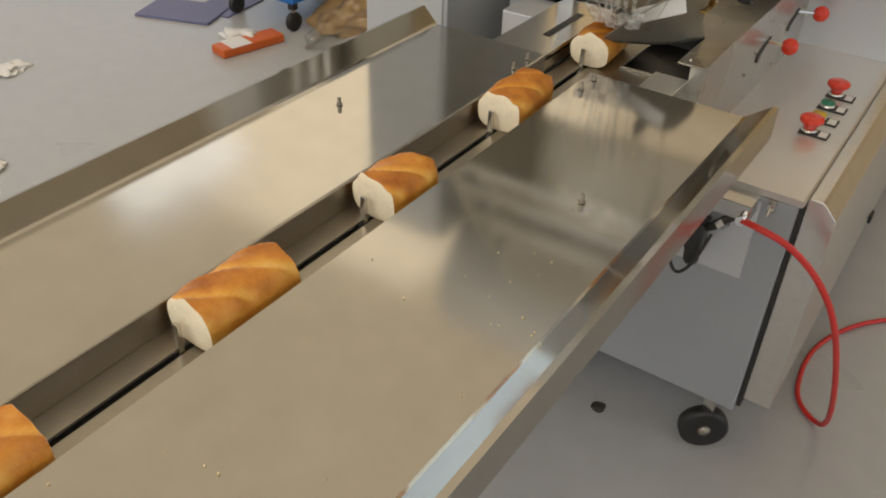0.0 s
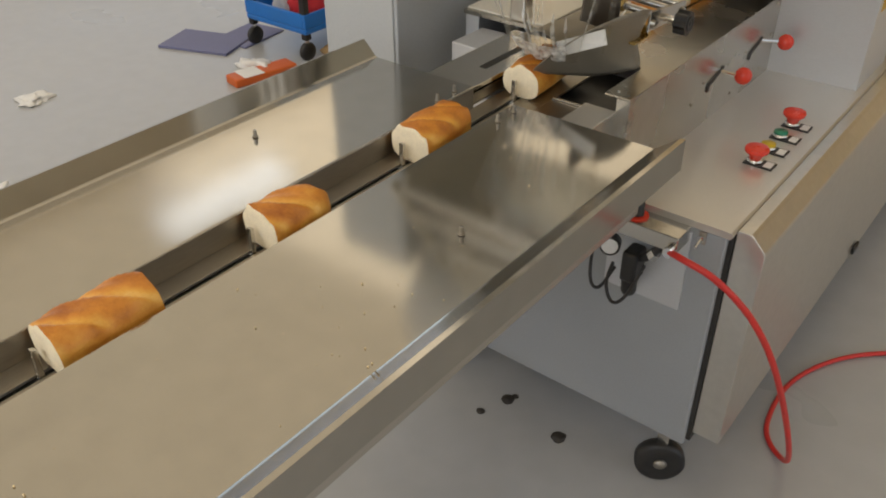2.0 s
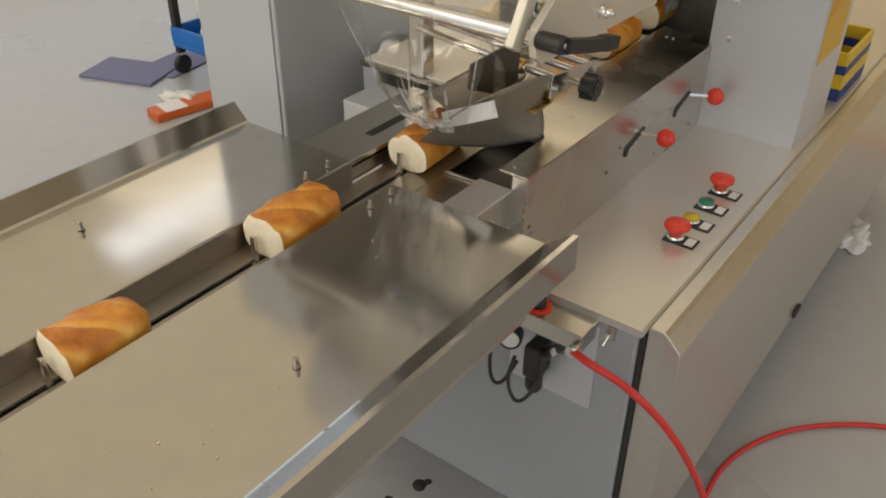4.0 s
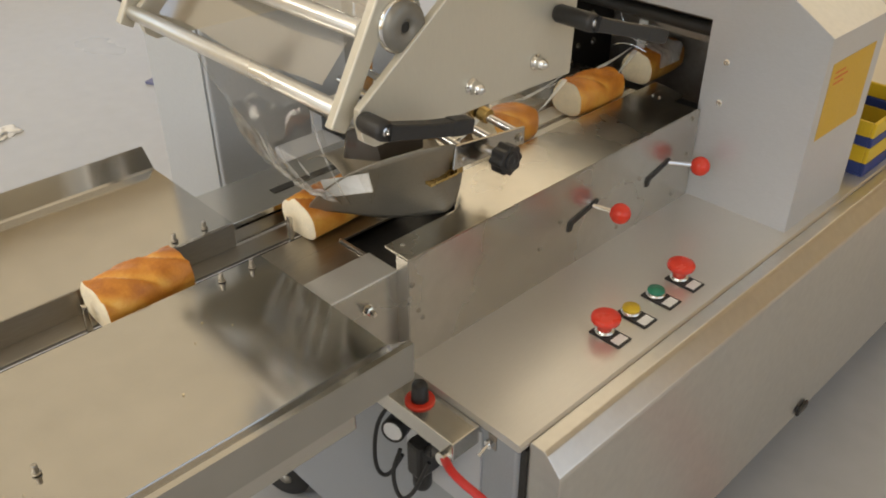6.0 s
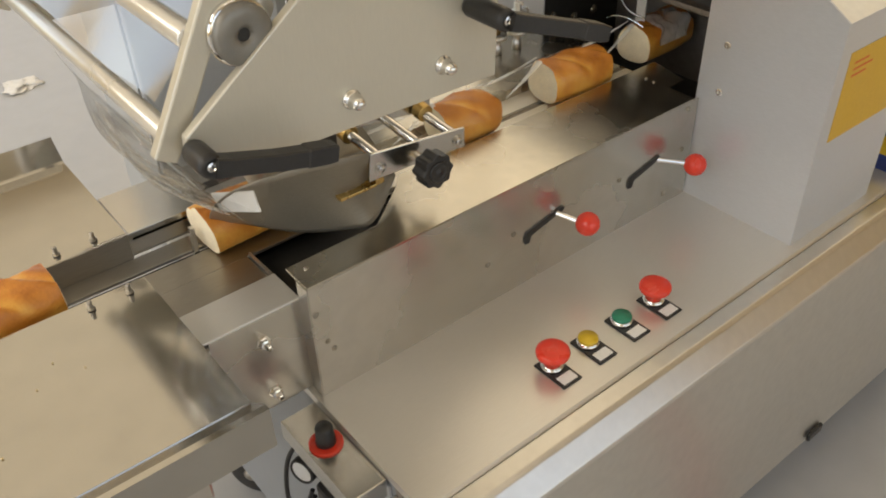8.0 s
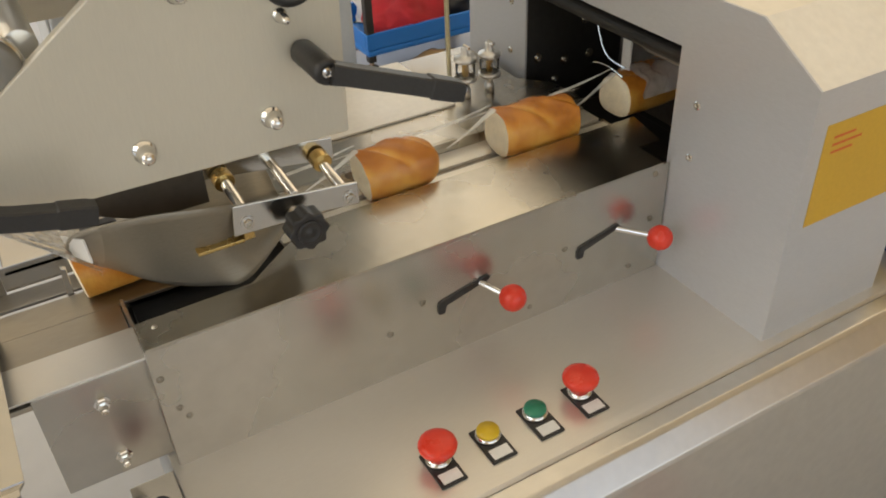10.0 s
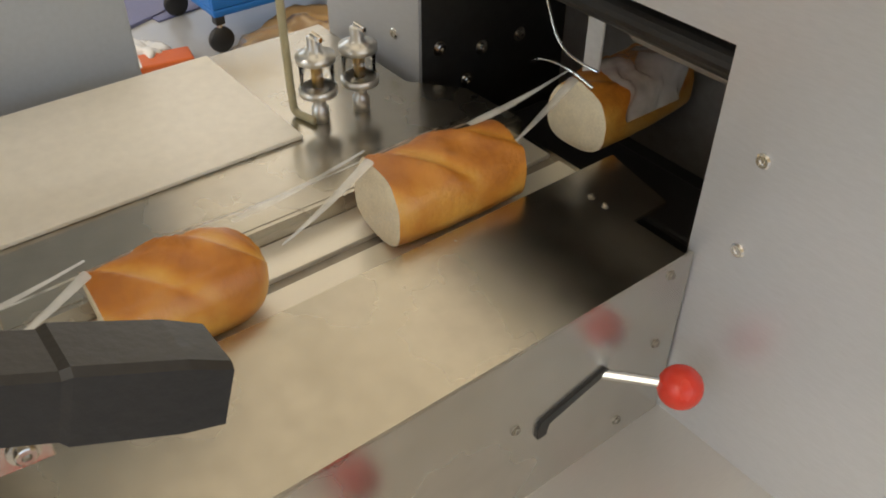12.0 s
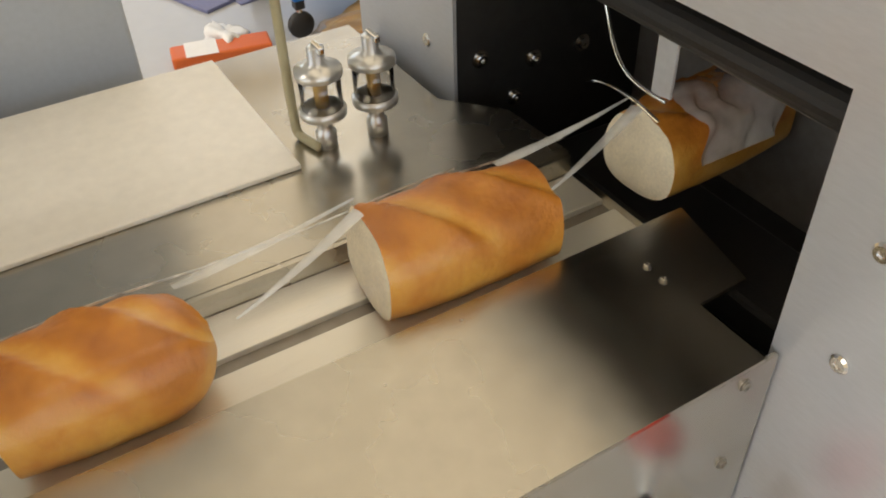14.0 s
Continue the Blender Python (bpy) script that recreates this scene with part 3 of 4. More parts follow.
for y0, y1 in ((0.088, 0.152), (0.290, 0.348)):
    # black inlay in place of an opening: the slot's shade as colour
    part("lever_slot", prism([(y0 - 0.004, 0.702), (y0 + 0.004, 0.702), (y0 + 0.006, 0.712), (y1, 0.7265), (y1 + 0.003, 0.730), (y1, 0.7335), (y0 - 0.002, 0.719), (y0 - 0.005, 0.712)], "x", 0.186, 0.1925), PIT, mach, "black inlay for the shade in a lever's hooked slot")
for ky, sy in ((0.163, 0.137), (0.388, 0.338)):
    lever = part("ball_lever", rod((0.182, sy, 0.728), (0.222, ky - 0.004, 0.719), 0.0038, sides=14), CHROME, mach, "chrome lever with a red ball")
    part("ball_knob", ball((0.228, ky, 0.718), 0.0165), RED, lever, "shiny red ball knob", True)

# sealing head housing


def panel_with_hole(outer, inner, y0, y1):
    """A panel with a four-sided opening; outer and inner lines run the same way round."""
    bm = bmesh.new()
    made = {}
    for y in (y0, y1):
        made[y] = ([bm.verts.new((p[0], y, p[1])) for p in outer], [bm.verts.new((p[0], y, p[1])) for p in inner])
        o, i = made[y]
        bm.faces.new((o[0], o[1], i[1], i[0]))
        bm.faces.new((o[1], o[2], o[3], i[2], i[1]))
        bm.faces.new((o[3], o[4], i[3], i[2]))
        bm.faces.new((o[4], o[5], o[0], i[0], i[3]))
    for which in (0, 1):
        a, b = made[y0][which], made[y1][which]
        for k in range(len(a)):
            bm.faces.new((a[k], b[k], b[(k + 1) % len(a)], a[(k + 1) % len(a)]))
    return bm


OUT = [(-0.295, ZT), (0.378, ZT), (0.378, 0.966), (0.292, 1.018), (-0.210, 1.018), (-0.295, 0.966)]
part("housing_front", panel_with_hole(OUT, [(-0.135, 0.70), (0.183, 0.70), (0.183, 0.950), (-0.135, 0.950)], YF, YF + 0.003), PANEL, mach, "grey housing front with a square opening")
YB = 0.628
for k, (p, q) in enumerate(zip(OUT, OUT[1:] + OUT[:1])):
    if k == 0:
        continue
    nrm = Vector((q[1] - p[1], p[0] - q[0])).normalized() * 0.003
    # top and chamfers get PALE: their light from above is in the colour
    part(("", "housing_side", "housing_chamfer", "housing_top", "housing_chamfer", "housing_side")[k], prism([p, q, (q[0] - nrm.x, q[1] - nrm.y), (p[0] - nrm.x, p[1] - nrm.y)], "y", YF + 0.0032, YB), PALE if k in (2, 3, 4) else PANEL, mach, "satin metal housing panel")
part("housing_back", panel_with_hole(OUT, [(-0.135, 0.70), (0.183, 0.70), (0.183, 0.950), (-0.135, 0.950)], YB, YB + 0.003), PANEL, mach)
# inner wall and floor in PIT carry the opening's shade in their colour
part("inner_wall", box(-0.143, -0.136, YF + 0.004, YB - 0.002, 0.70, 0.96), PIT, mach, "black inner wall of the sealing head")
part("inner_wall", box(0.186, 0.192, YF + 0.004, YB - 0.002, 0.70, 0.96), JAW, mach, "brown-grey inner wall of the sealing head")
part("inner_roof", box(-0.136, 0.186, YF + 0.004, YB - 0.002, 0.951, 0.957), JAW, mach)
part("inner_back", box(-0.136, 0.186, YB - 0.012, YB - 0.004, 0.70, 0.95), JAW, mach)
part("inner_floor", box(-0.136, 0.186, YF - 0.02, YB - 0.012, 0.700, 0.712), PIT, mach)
part("upper_jaw", prism([(0.035, 0.905), (0.06, 0.888), (0.175, 0.888), (0.182, 0.935), (0.05, 0.942), (0.030, 0.925)], "y", 0.485, 0.56, 0.004), JAW, mach, "brown-grey upper sealing jaw")
part("lower_jaw", box(-0.10, 0.18, 0.49, 0.56, 0.715, 0.745, 0.004), BLACK, mach, "black lower sealing jaw")
part("jaw_bar", rod((-0.12, 0.455, 0.925), (0.18, 0.455, 0.925), 0.012), BLACK, mach)
part("spring_wire", tube([(-0.02, 0.47, 0.905), (0.0, 0.465, 0.875), (0.02, 0.465, 0.865), (0.045, 0.468, 0.863)], 0.0012, 8), CHROME, mach, "thin bright spring wire")
part("spring_wire", tube([(-0.03, 0.468, 0.842), (-0.01, 0.462, 0.855), (0.02, 0.462, 0.858), (0.045, 0.465, 0.850)], 0.0012, 8), CHROME, mach, "thin bright spring wire")
part("white_tab", box(0.0, 0.018, 0.50, 0.503, 0.806, 0.892, 0.001), WHITE, mach, "white plastic tab inside the opening")
for bz, by in ((0.818, 0.452), (0.804, 0.503), (0.804, 0.552), (0.862, 0.540), (0.775, 0.485)):
    screw(mach, (-0.136, by, bz), (1, 0, 0), 0.005, 0.005, "inner_bolt")
for hx, hz in ((0.220, 0.888), (0.220, 0.818), (-0.172, 0.903), (-0.174, 0.825)):
    part("panel_screw", lathe((hx, YF, hz), (0, -1, 0), [(0.0055, 0), (0.0055, 0.001), (0.0042, 0.0022), (0.0022, 0.0022), (0.002, 0.0012)], 14), CHROME, mach)
for hx, hy in ((0.184, 0.482), (0.20, 0.56)):
    screw(mach, (hx, hy, 1.018), (0, 0, 1), 0.005, 0.006)
part("top_bracket", box(0.165, 0.205, 0.530, 0.545, 1.018, 1.030, 0.002), BLACK, mach)
lab = part("warning_sticker", prism([(0.452, 0.795), (0.602, 0.795), (0.602, 0.922), (0.452, 0.922)], "x", 0.3782, 0.3788), STICKER, mach, "yellow warning sticker with orange print")
for k in range(3):
    part("print_line", box(0.3788, 0.3791, 0.466, 0.500 + 0.012 * (k % 2), 0.903 - 0.009 * k, 0.906 - 0.009 * k), STICKERTEXT, lab)

# oil cups on the rear deck
for ox, oy in ((-0.122, 0.314), (-0.117, 0.352)):
    cup = part("oil_cup", lathe((ox, oy, RZ), (0, 0, 1), [(0.0075, 0), (0.0075, 0.012), (0.0055, 0.014), (0.0055, 0.024), (0.0165, 0.026), (0.0165, 0.031), (0.014, 0.032)], 22), ROLLER, mach, "chrome drip oil cup", True)
    part("cup_glass", lathe((ox, oy, RZ + 0.032), (0, 0, 1), [(0.0145, 0), (0.0145, 0.024)], 22), CUPGLASS, cup, "clear glass of the oil cup", True)
    part("cup_core", rod((ox, oy, RZ + 0.031), (ox, oy, RZ + 0.057), 0.005), BRASS, cup)
    part("cup_lid", lathe((ox, oy, RZ + 0.056), (0, 0, 1), [(0.0165, 0), (0.0165, 0.005), (0.010, 0.007), (0.006, 0.010), (0.006, 0.020), (0.004, 0.021)], 22), ROLLER, cup, smooth=True)
    part("cup_lever", box(ox - 0.003, ox + 0.012, oy - 0.002, oy + 0.002, RZ + 0.075, RZ + 0.080, 0.001), CHROME, cup)
part("oil_pipe", tube([(-0.118, 0.306, RZ + 0.003), (-0.130, 0.303, RZ + 0.003), (-0.141, 0.300, RZ + 0.003), (-0.143, 0.299, RZ + 0.012), (-0.146, 0.300, 0.90), (-0.152, 0.303, 1.05), (-0.158, 0.306, 1.30)], 0.0035), PIPE, mach, "thin yellowish oil pipe", True)

# film carriage: two side plates with rollers between them
XP = 0.254
PLATE = [(-0.350, 1.040), (-0.346, 1.020), (-0.332, 1.010), (-0.028, 1.004), (-0.022, 1.16), (-0.020, 1.44), (-0.06, 1.46), (-0.16, 1.46), (-0.20, 1.42), (-0.205, 1.158), (-0.349, 1.054)]
near = part("side_plate", prism(PLATE, "x", XP - 0.010, XP, 0.0015), CREAMSTEEL, mach, "pale satin metal side plate of the film carriage")
part("side_plate", prism(PLATE, "x", -0.195, -0.185, 0.0015), CREAMSTEEL, mach, "pale satin metal side plate of the film carriage")
part("side_arm", prism([(-0.372, 1.036), (-0.355, 1.026), (-0.345, 1.040), (-0.262, 1.19), (-0.20, 1.30), (-0.218, 1.31), (-0.28, 1.20)], "x", 0.226, 0.238, 0.002), CREAMSTEEL, mach, "narrow arm holding the film rollers")
part("side_arm", prism([(-0.372, 1.036), (-0.355, 1.026), (-0.345, 1.040), (-0.262, 1.19), (-0.20, 1.30), (-0.218, 1.31), (-0.28, 1.20)], "x", -0.210, -0.198, 0.002), CREAMSTEEL, mach, "narrow arm holding the film rollers")
part("carriage_post", box(-0.178, -0.145, -0.038, -0.006, RZ, 1.02, 0.003), STEEL, mach)
part("carriage_beam", box(-0.185, 0.244, -0.10, -0.08, 1.25, 1.29, 0.003), STEEL, mach)
for ry, rz, rr in ((-0.352, 1.046, 0.0095), (-0.318, 1.118, 0.010), (-0.255, 1.125, 0.012), (-0.275, 1.205, 0.010)):
    part("film_roller", rod((-0.198, ry, rz), (0.226, ry, rz), rr, bevel=0.001), ROLLER, mach, "bright steel film roller", True)
for ay, az in ((-0.197, 1.036), (-0.094, 1.036), (-0.148, 1.150)):
    acorn(mach, (XP, ay, az))
ring = part("bearing_housing", lathe((XP, -0.064, 1.146), (1, 0, 0), [(0.0235, 0), (0.0235, 0.006), (0.0215, 0.008), (0.015, 0.008), (0.0145, 0.004), (0.008, 0.004), (0.007, 0.002), (0, 0.002)], 32), BLACK, mach, "black round bearing housing", True)
part("bearing_ring", lathe((XP + 0.0042, -0.064, 1.146), (1, 0, 0), [(0.014, 0), (0.014, 0.001), (0.011, 0.0012), (0.0105, 0)], 28), JAW, ring, smooth=True)
for a in (250, 10, 130):
    acorn(ring, (XP, -0.064 + 0.031 * math.cos(radians(a)), 1.146 + 0.031 * math.sin(radians(a))), 0.0045)
pul = part("roller_disc", lathe((0.238, -0.283, 1.118), (1, 0, 0), [(0.024, 0), (0.025, 0.003), (0.025, 0.010), (0.022, 0.013), (0.010, 0.013), (0.006, 0.011), (0.006, 0.008)], 32), DISC, mach, "dull grey round roller end disc", True)
part("disc_bore", lathe((0.2462, -0.283, 1.118), (1, 0, 0), [(0.0055, 0), (0.0055, 0.0008), (0.004, 0.001)], 16), PIT, pul)
part("disc_rim", lathe((0.236, -0.283, 1.118), (1, 0, 0), [(0.026, 0), (0.0275, 0.002), (0.0275, 0.005), (0.026, 0.007)], 32), CHROME, pul, smooth=True)
part("link_bar", prism([(-0.02, 1.118), (0.040, 1.096), (0.046, 1.104), (0.042, 1.114), (-0.015, 1.137)], "x", 0.19, 0.197, 0.001), CREAMSTEEL, mach)
screw(mach, (0.197, 0.036, 1.106), (1, 0, 0), 0.004, 0.004)
part("link_rod", rod((-0.18, -0.005, 1.128), (0.19, -0.005, 1.128), 0.008), CHROME, mach, smooth=True)


def clamp_handle(pivot, tip, droop):
    """A black plastic clamping lever with a round boss standing off the plate."""
    p, t = Vector(pivot), Vector(tip)
    d = t - p
    u = d.normalized()
    n = Vector((1, 0, 0))
    side = n.cross(u).normalized()
    boss = part("clamp_boss", lathe((XP, p.y, p.z), (p.x - XP, 0, 0), [(0.009, 0), (0.0105, 0.004), (0.0108, p.x - XP - 0.002), (0.0095, p.x - XP + 0.004), (0.005, p.x - XP + 0.004), (0.005, p.x - XP + 0.001)], 24), BLACK, mach, "black clamping lever", True)
    bm = bmesh.new()
    rows = []
    for s, w, h in ((0.02, 0.0085, 0.0080), (0.12, 0.0078, 0.0076), (0.5, 0.0076, 0.0074), (0.74, 0.0077, 0.0074), (0.755, 0.0088, 0.0078), (0.93, 0.0086, 0.0076), (1.0, 0.0074, 0.0072)):
        c = p + d * s + Vector((0.0, 0, -droop * math.sin(math.pi * s)))
        rows.append([bm.verts.new(c + side * w * a + n * h * b) for a, b in ((1, 0.8), (0.86, 1), (-0.86, 1), (-1, 0.8), (-1, -0.85), (-0.88, -1), (0.88, -1), (1, -0.85))])
    for a, b in zip(rows, rows[1:]):
        for k in range(8):
            bm.faces.new((a[k], a[(k + 1) % 8], b[(k + 1) % 8], b[k]))
    bm.faces.new(rows[0][::-1])
    bm.faces.new(rows[-1])
    part("lever_arm", bm, BLACK, boss)
    part("boss_screw", lathe((p.x + 0.001, p.y, p.z), (1, 0, 0), [(0.005, 0), (0.005, 0.002), (0.003, 0.003), (0.002, 0.0015)], 12), CHROME, boss)


clamp_handle((0.286, -0.346, 1.043), (0.298, -0.245, 1.022), 0.002)
clamp_handle((0.304, -0.061, 1.085), (0.331, 0.040, 1.053), 0.0)

part("far_lever", rod((-0.215, -0.300, 1.012), (-0.30, -0.330, 1.048), 0.007, 0.008, bevel=0.001), BLACK, mach, "black lever on the far side plate", True)

# edge guide bracket under the near plate
part("guide_bar", prism([(-0.122, 0.868), (-0.118, 0.902), (0.016, 0.886), (0.016, 0.860), (-0.02, 0.864)], "x", 0.148, 0.152, 0.0008), STEEL, mach, "bright steel guide bar")
part("guide_bar", prism([(-0.125, 0.900), (-0.125, 0.926), (0.020, 0.906), (0.020, 0.880)], "x", 0.078, 0.081, 0.0008), STEEL, mach, "bright steel guide bar")
for ry, rz in ((-0.108, 0.895), (-0.052, 0.890), (0.000, 0.882)):
    part("guide_rod", rod((-0.10, ry, rz + 0.022), (0.148, ry, rz), 0.006, bevel=0.0008), CHROME, mach, "chrome cross rod", True)
for ry, rz in ((-0.108, 0.899), (0.000, 0.888)):
    part("brass_collar", rod((0.083, ry, rz + 0.002), (0.098, ry, rz), 0.011, sides=18, bevel=0.001), BRASS, mach, "brass collar on the cross rod")
screw(mach, (0.152, -0.106, 0.880), (1, 0, 0), 0.005, 0.005)
screw(mach, (0.152, 0.005, 0.872), (1, 0, 0), 0.005, 0.005)
part("knob_shaft", rod((0.150, -0.057, 0.876), (0.176, -0.057, 0.874), 0.006), CHROME, mach)
lobes = [(0.0200 + 0.0016 * math.cos(8 * 2 * math.pi * k / 64)) for k in range(64)]
star = part("star_knob", prism([(-0.057 + r * math.cos(2 * math.pi * k / 64), 0.874 + r * math.sin(2 * math.pi * k / 64)) for k, r in enumerate(lobes)], "x", 0.172, 0.194, 0.0015), BLACK, mach, "black fluted adjusting knob")
part("knob_cap", lathe((0.194, -0.057, 0.874), (1, 0, 0), [(0.0135, 0), (0.013, 0.0015), (0.010, 0.002), (0.009, 0.0012), (0.004, 0.0012), (0.003, 0.0025), (0, 0.0028)], 24), BLACK, star, smooth=True)
fork = part("slotted_tab", box(0.118, 0.150, -0.122, -0.112, 0.857, 0.861, 0.0008), BRASS, mach, "yellowish slotted metal tab")
for px in (0.118, 0.138):
    part("prong", box(px, px + 0.012, -0.160, -0.1225, 0.857, 0.861, 0.0008), BRASS, fork)
part("tab_stem", box(0.130, 0.148, -0.1115, -0.100, 0.857, 0.872, 0.0008), BRASS, fork)

# the forming shoulder: two curved steel wings that fold the film


def collar(mirror):
    """Half of the forming collar: a curved steel skin between a low front line and a raised outer rim."""
    low = [Vector(p) for p in ((0.020, -0.262, 0.812), (0.045, -0.232, 0.806), (0.096, -0.192, 0.803), (0.130, -0.145, 0.803), (0.140, -0.113, 0.806), (0.100, -0.052, 0.822))]
    top = [Vector(p) for p in ((0.075, -0.272, 0.868), (0.115, -0.264, 0.902), (0.146, -0.242, 0.922), (0.158, -0.195, 0.924), (0.156, -0.130, 0.910), (0.104, -0.045, 0.862))]

    def along(line, u):
        f = u * (len(line) - 1)
        k = min(int(f), len(line) - 2)
        s = f - k
        a, b = line[max(k - 1, 0)], line[min(k + 2, len(line) - 1)]
        p, q = line[k], line[k + 1]
        return 0.5 * ((2 * p) + (q - a) * s + (2 * a - 5 * p + 4 * q - b) * s * s + (3 * p - a - 3 * q + b) * s ** 3)

    def skin(u, v):
        p = along(low, u).lerp(along(top, u), v)
        sag = 0.016 * math.sin(math.pi * v)
        p = p + Vector((-sag * 0.8, 0.0, -sag * 0.6))
        return (p.x if not mirror else 0.02 - p.x, p.y, p.z)
    return grid(skin, 28, 12, 0.0012)


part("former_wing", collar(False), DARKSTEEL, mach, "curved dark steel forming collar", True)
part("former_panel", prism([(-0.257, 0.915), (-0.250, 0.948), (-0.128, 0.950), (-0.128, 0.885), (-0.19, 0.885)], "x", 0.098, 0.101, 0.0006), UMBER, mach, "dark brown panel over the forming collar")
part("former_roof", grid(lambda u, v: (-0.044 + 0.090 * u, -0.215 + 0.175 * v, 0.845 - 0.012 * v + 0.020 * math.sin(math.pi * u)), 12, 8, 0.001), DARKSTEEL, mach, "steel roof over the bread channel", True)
bm = bmesh.new()
corners = [Vector(c) for c in ((0.069, -0.273, 0.878), (0.143, -0.256, 0.910), (0.149, -0.255, 0.887), (0.072, -0.267, 0.853))]
nrm = (corners[1] - corners[0]).cross(corners[3] - corners[0]).normalized() * 0.0015
lo, hi = [bm.verts.new(c) for c in corners], [bm.verts.new(c + nrm) for c in corners]
bm.faces.new(lo)
bm.faces.new(hi[::-1])
for k in range(4):
    bm.faces.new((lo[k], hi[k], hi[(k + 1) % 4], lo[(k + 1) % 4]))
part("deflector_tab", bm, WHITE, mach, "pale flat tab at the former")

# ---- film ----
part("carriage_back", box(-0.185, 0.243, -0.062, -0.056, 1.06, 1.33, 0.002), CREAMSTEEL, mach, "pale cross panel between the side plates")
# reel out of view, lengthened and toned to shape the tray's reflection
part("film_reel", lathe((-0.29, -0.10, 1.47), (1, 0, 0), [(0.04, 0), (0.155, 0), (0.16, 0.004), (0.16, 0.516), (0.155, 0.52), (0.04, 0.52)], 40), REEL, mach, "thick pale reel of wrapping film", True)
part("reel_shaft", rod((-0.32, -0.10, 1.47), (0.29, -0.10, 1.47), 0.02), CHROME, mach, smooth=True)
film = thing("wrapping_film", (0.03, -0.30, 1.04), "clear plastic film folding down from the roller to the former", "plastic film")


def cone_film(u, v):
    a = (u - 0.5) * 2
    w = 1 - v
    x = 0.085 * w + 0.035 * (1 - w) + a * (0.118 * w + 0.062 * (1 - w))
    y = -0.360 + 0.110 * v ** 1.2 - 0.030 * math.sin(math.pi * v) * (1 - a * a)
    z = 1.043 - 0.200 * v - 0.012 * (1 - abs(a)) * v
    f = 0.004 * math.sin(7 * a + 3 * v) * math.sin(math.pi * v) + 0.003 * math.sin(19 * a - 4 * v) * v
    return (x + f * 0.5, y + f, z)


part("film_sheet", grid(cone_film, 60, 40), FILM, film, smooth=True)
# white strips stand in for reflected highlights on the film cone
for a0, wide, v0, v1 in ((-0.30, 0.09, 0.62, 0.99), (-0.16, 0.05, 0.48, 0.97), (-0.05, 0.10, 0.42, 0.98), (0.07, 0.05, 0.30, 0.96), (0.14, 0.08, 0.40, 0.99), (0.25, 0.04, 0.28, 0.90), (0.33, 0.10, 0.50, 0.99), (0.47, 0.05, 0.36, 0.92), (0.66, 0.06, 0.45, 0.95), (-0.62, 0.07, 0.30, 0.75), (0.93, 0.03, 0.03, 0.95), (-0.96, 0.03, 0.03, 0.98)):
    def crease(p, q, a0=a0, wide=wide, v0=v0, v1=v1):
        x, y, z = cone_film(0.5 + 0.5 * (a0 + wide * (p - 0.5) * math.sin(math.pi * min(max(q, 0.02), 0.98))), v0 + (v1 - v0) * q)
        return (x, y - 0.001 - 0.001 * math.sin(math.pi * p), z)
    part("crease_glint", grid(crease, 3, 24), SOFTGLINT, film, "whitish crease with a glint painted on the film")
# white patches here paint the shine of the gathered film
part("film_gather", grid(lambda u, v: tuple(Vector(cone_film(0.16 + 0.66 * u, 0.79 + 0.20 * v)) + Vector((0, -0.002, 0)) + 0.004 * Vector((noise.noise((u * 9, v * 3, 2)), noise.noise((u * 9, v * 3, 5)), 0))), 40, 12), FOLDGLINT, film, "gathered film at the former, its shine painted white", True)
part("film_edge", grid(lambda u, v: (0.20 - 0.062 * v - 0.03 * u * (1 - v), -0.350 + 0.10 * v + 0.05 * u * math.sin(math.pi * v), 1.040 - 0.175 * v - 0.004 * u), 10, 24), FILM, film, smooth=True)
part("film_web", grid(lambda u, v: (-0.14 + 0.33 * u, -0.345 + 0.075 * v, 1.056 + 0.075 * v + 0.004 * math.sin(8 * u)), 20, 8), WEB, film, smooth=True)
part("film_web", grid(lambda u, v: (-0.14 + 0.33 * u, -0.268 + 0.045 * v, 1.13 + 0.30 * v + 0.003 * math.sin(8 * u)), 20, 8), WEB, film, smooth=True)

tubefilm = thing("film_tube", (0.0, 0.2, CZ), "clear plastic film tube drawn round the moving bread", "plastic film")


def tube_film(u, v):
    y = -0.03 + 0.47 * v
    a = math.pi * u
    pinch = 0.5 + 0.5 * math.cos(2 * math.pi * (y - 0.127) / 0.2)
    c, q = math.cos(a), math.sin(a)
    wide = 0.0385 + 0.0015 * pinch
    hgt = 0.0595 + 0.0045 * pinch
    return (BX + 0.002 + wide * math.copysign(abs(c) ** 0.8, c), y, BZ + 0.001 + hgt * abs(q) ** 0.85)


part("film_tube_skin", grid(tube_film, 28, 90), TUBE, tubefilm, smooth=True)


def ridge(u0, wide, v0, v1, lift=0.001):
    """A narrow creased line lying along the film tube, white for its glint."""
    def skin(p, q):
        v = v0 + (v1 - v0) * q
        w = wide * math.sin(math.pi * min(max(q, 0.02), 0.98)) ** 0.6
        x, y, z = tube_film(u0 + w * (p - 0.5), v)
        return (x, y, z + lift * math.sin(math.pi * p))
    return grid(skin, 3, 30)


for u0, wide, v0, v1 in ((0.74, 0.026, 0.02, 0.50), (0.72, 0.022, 0.47, 0.80), (0.78, 0.016, 0.70, 0.98)):
    part("crease_glint", ridge(u0, wide, v0, v1), FOLDGLINT, tubefilm, "whitish crease along the film, its glint in the colour")


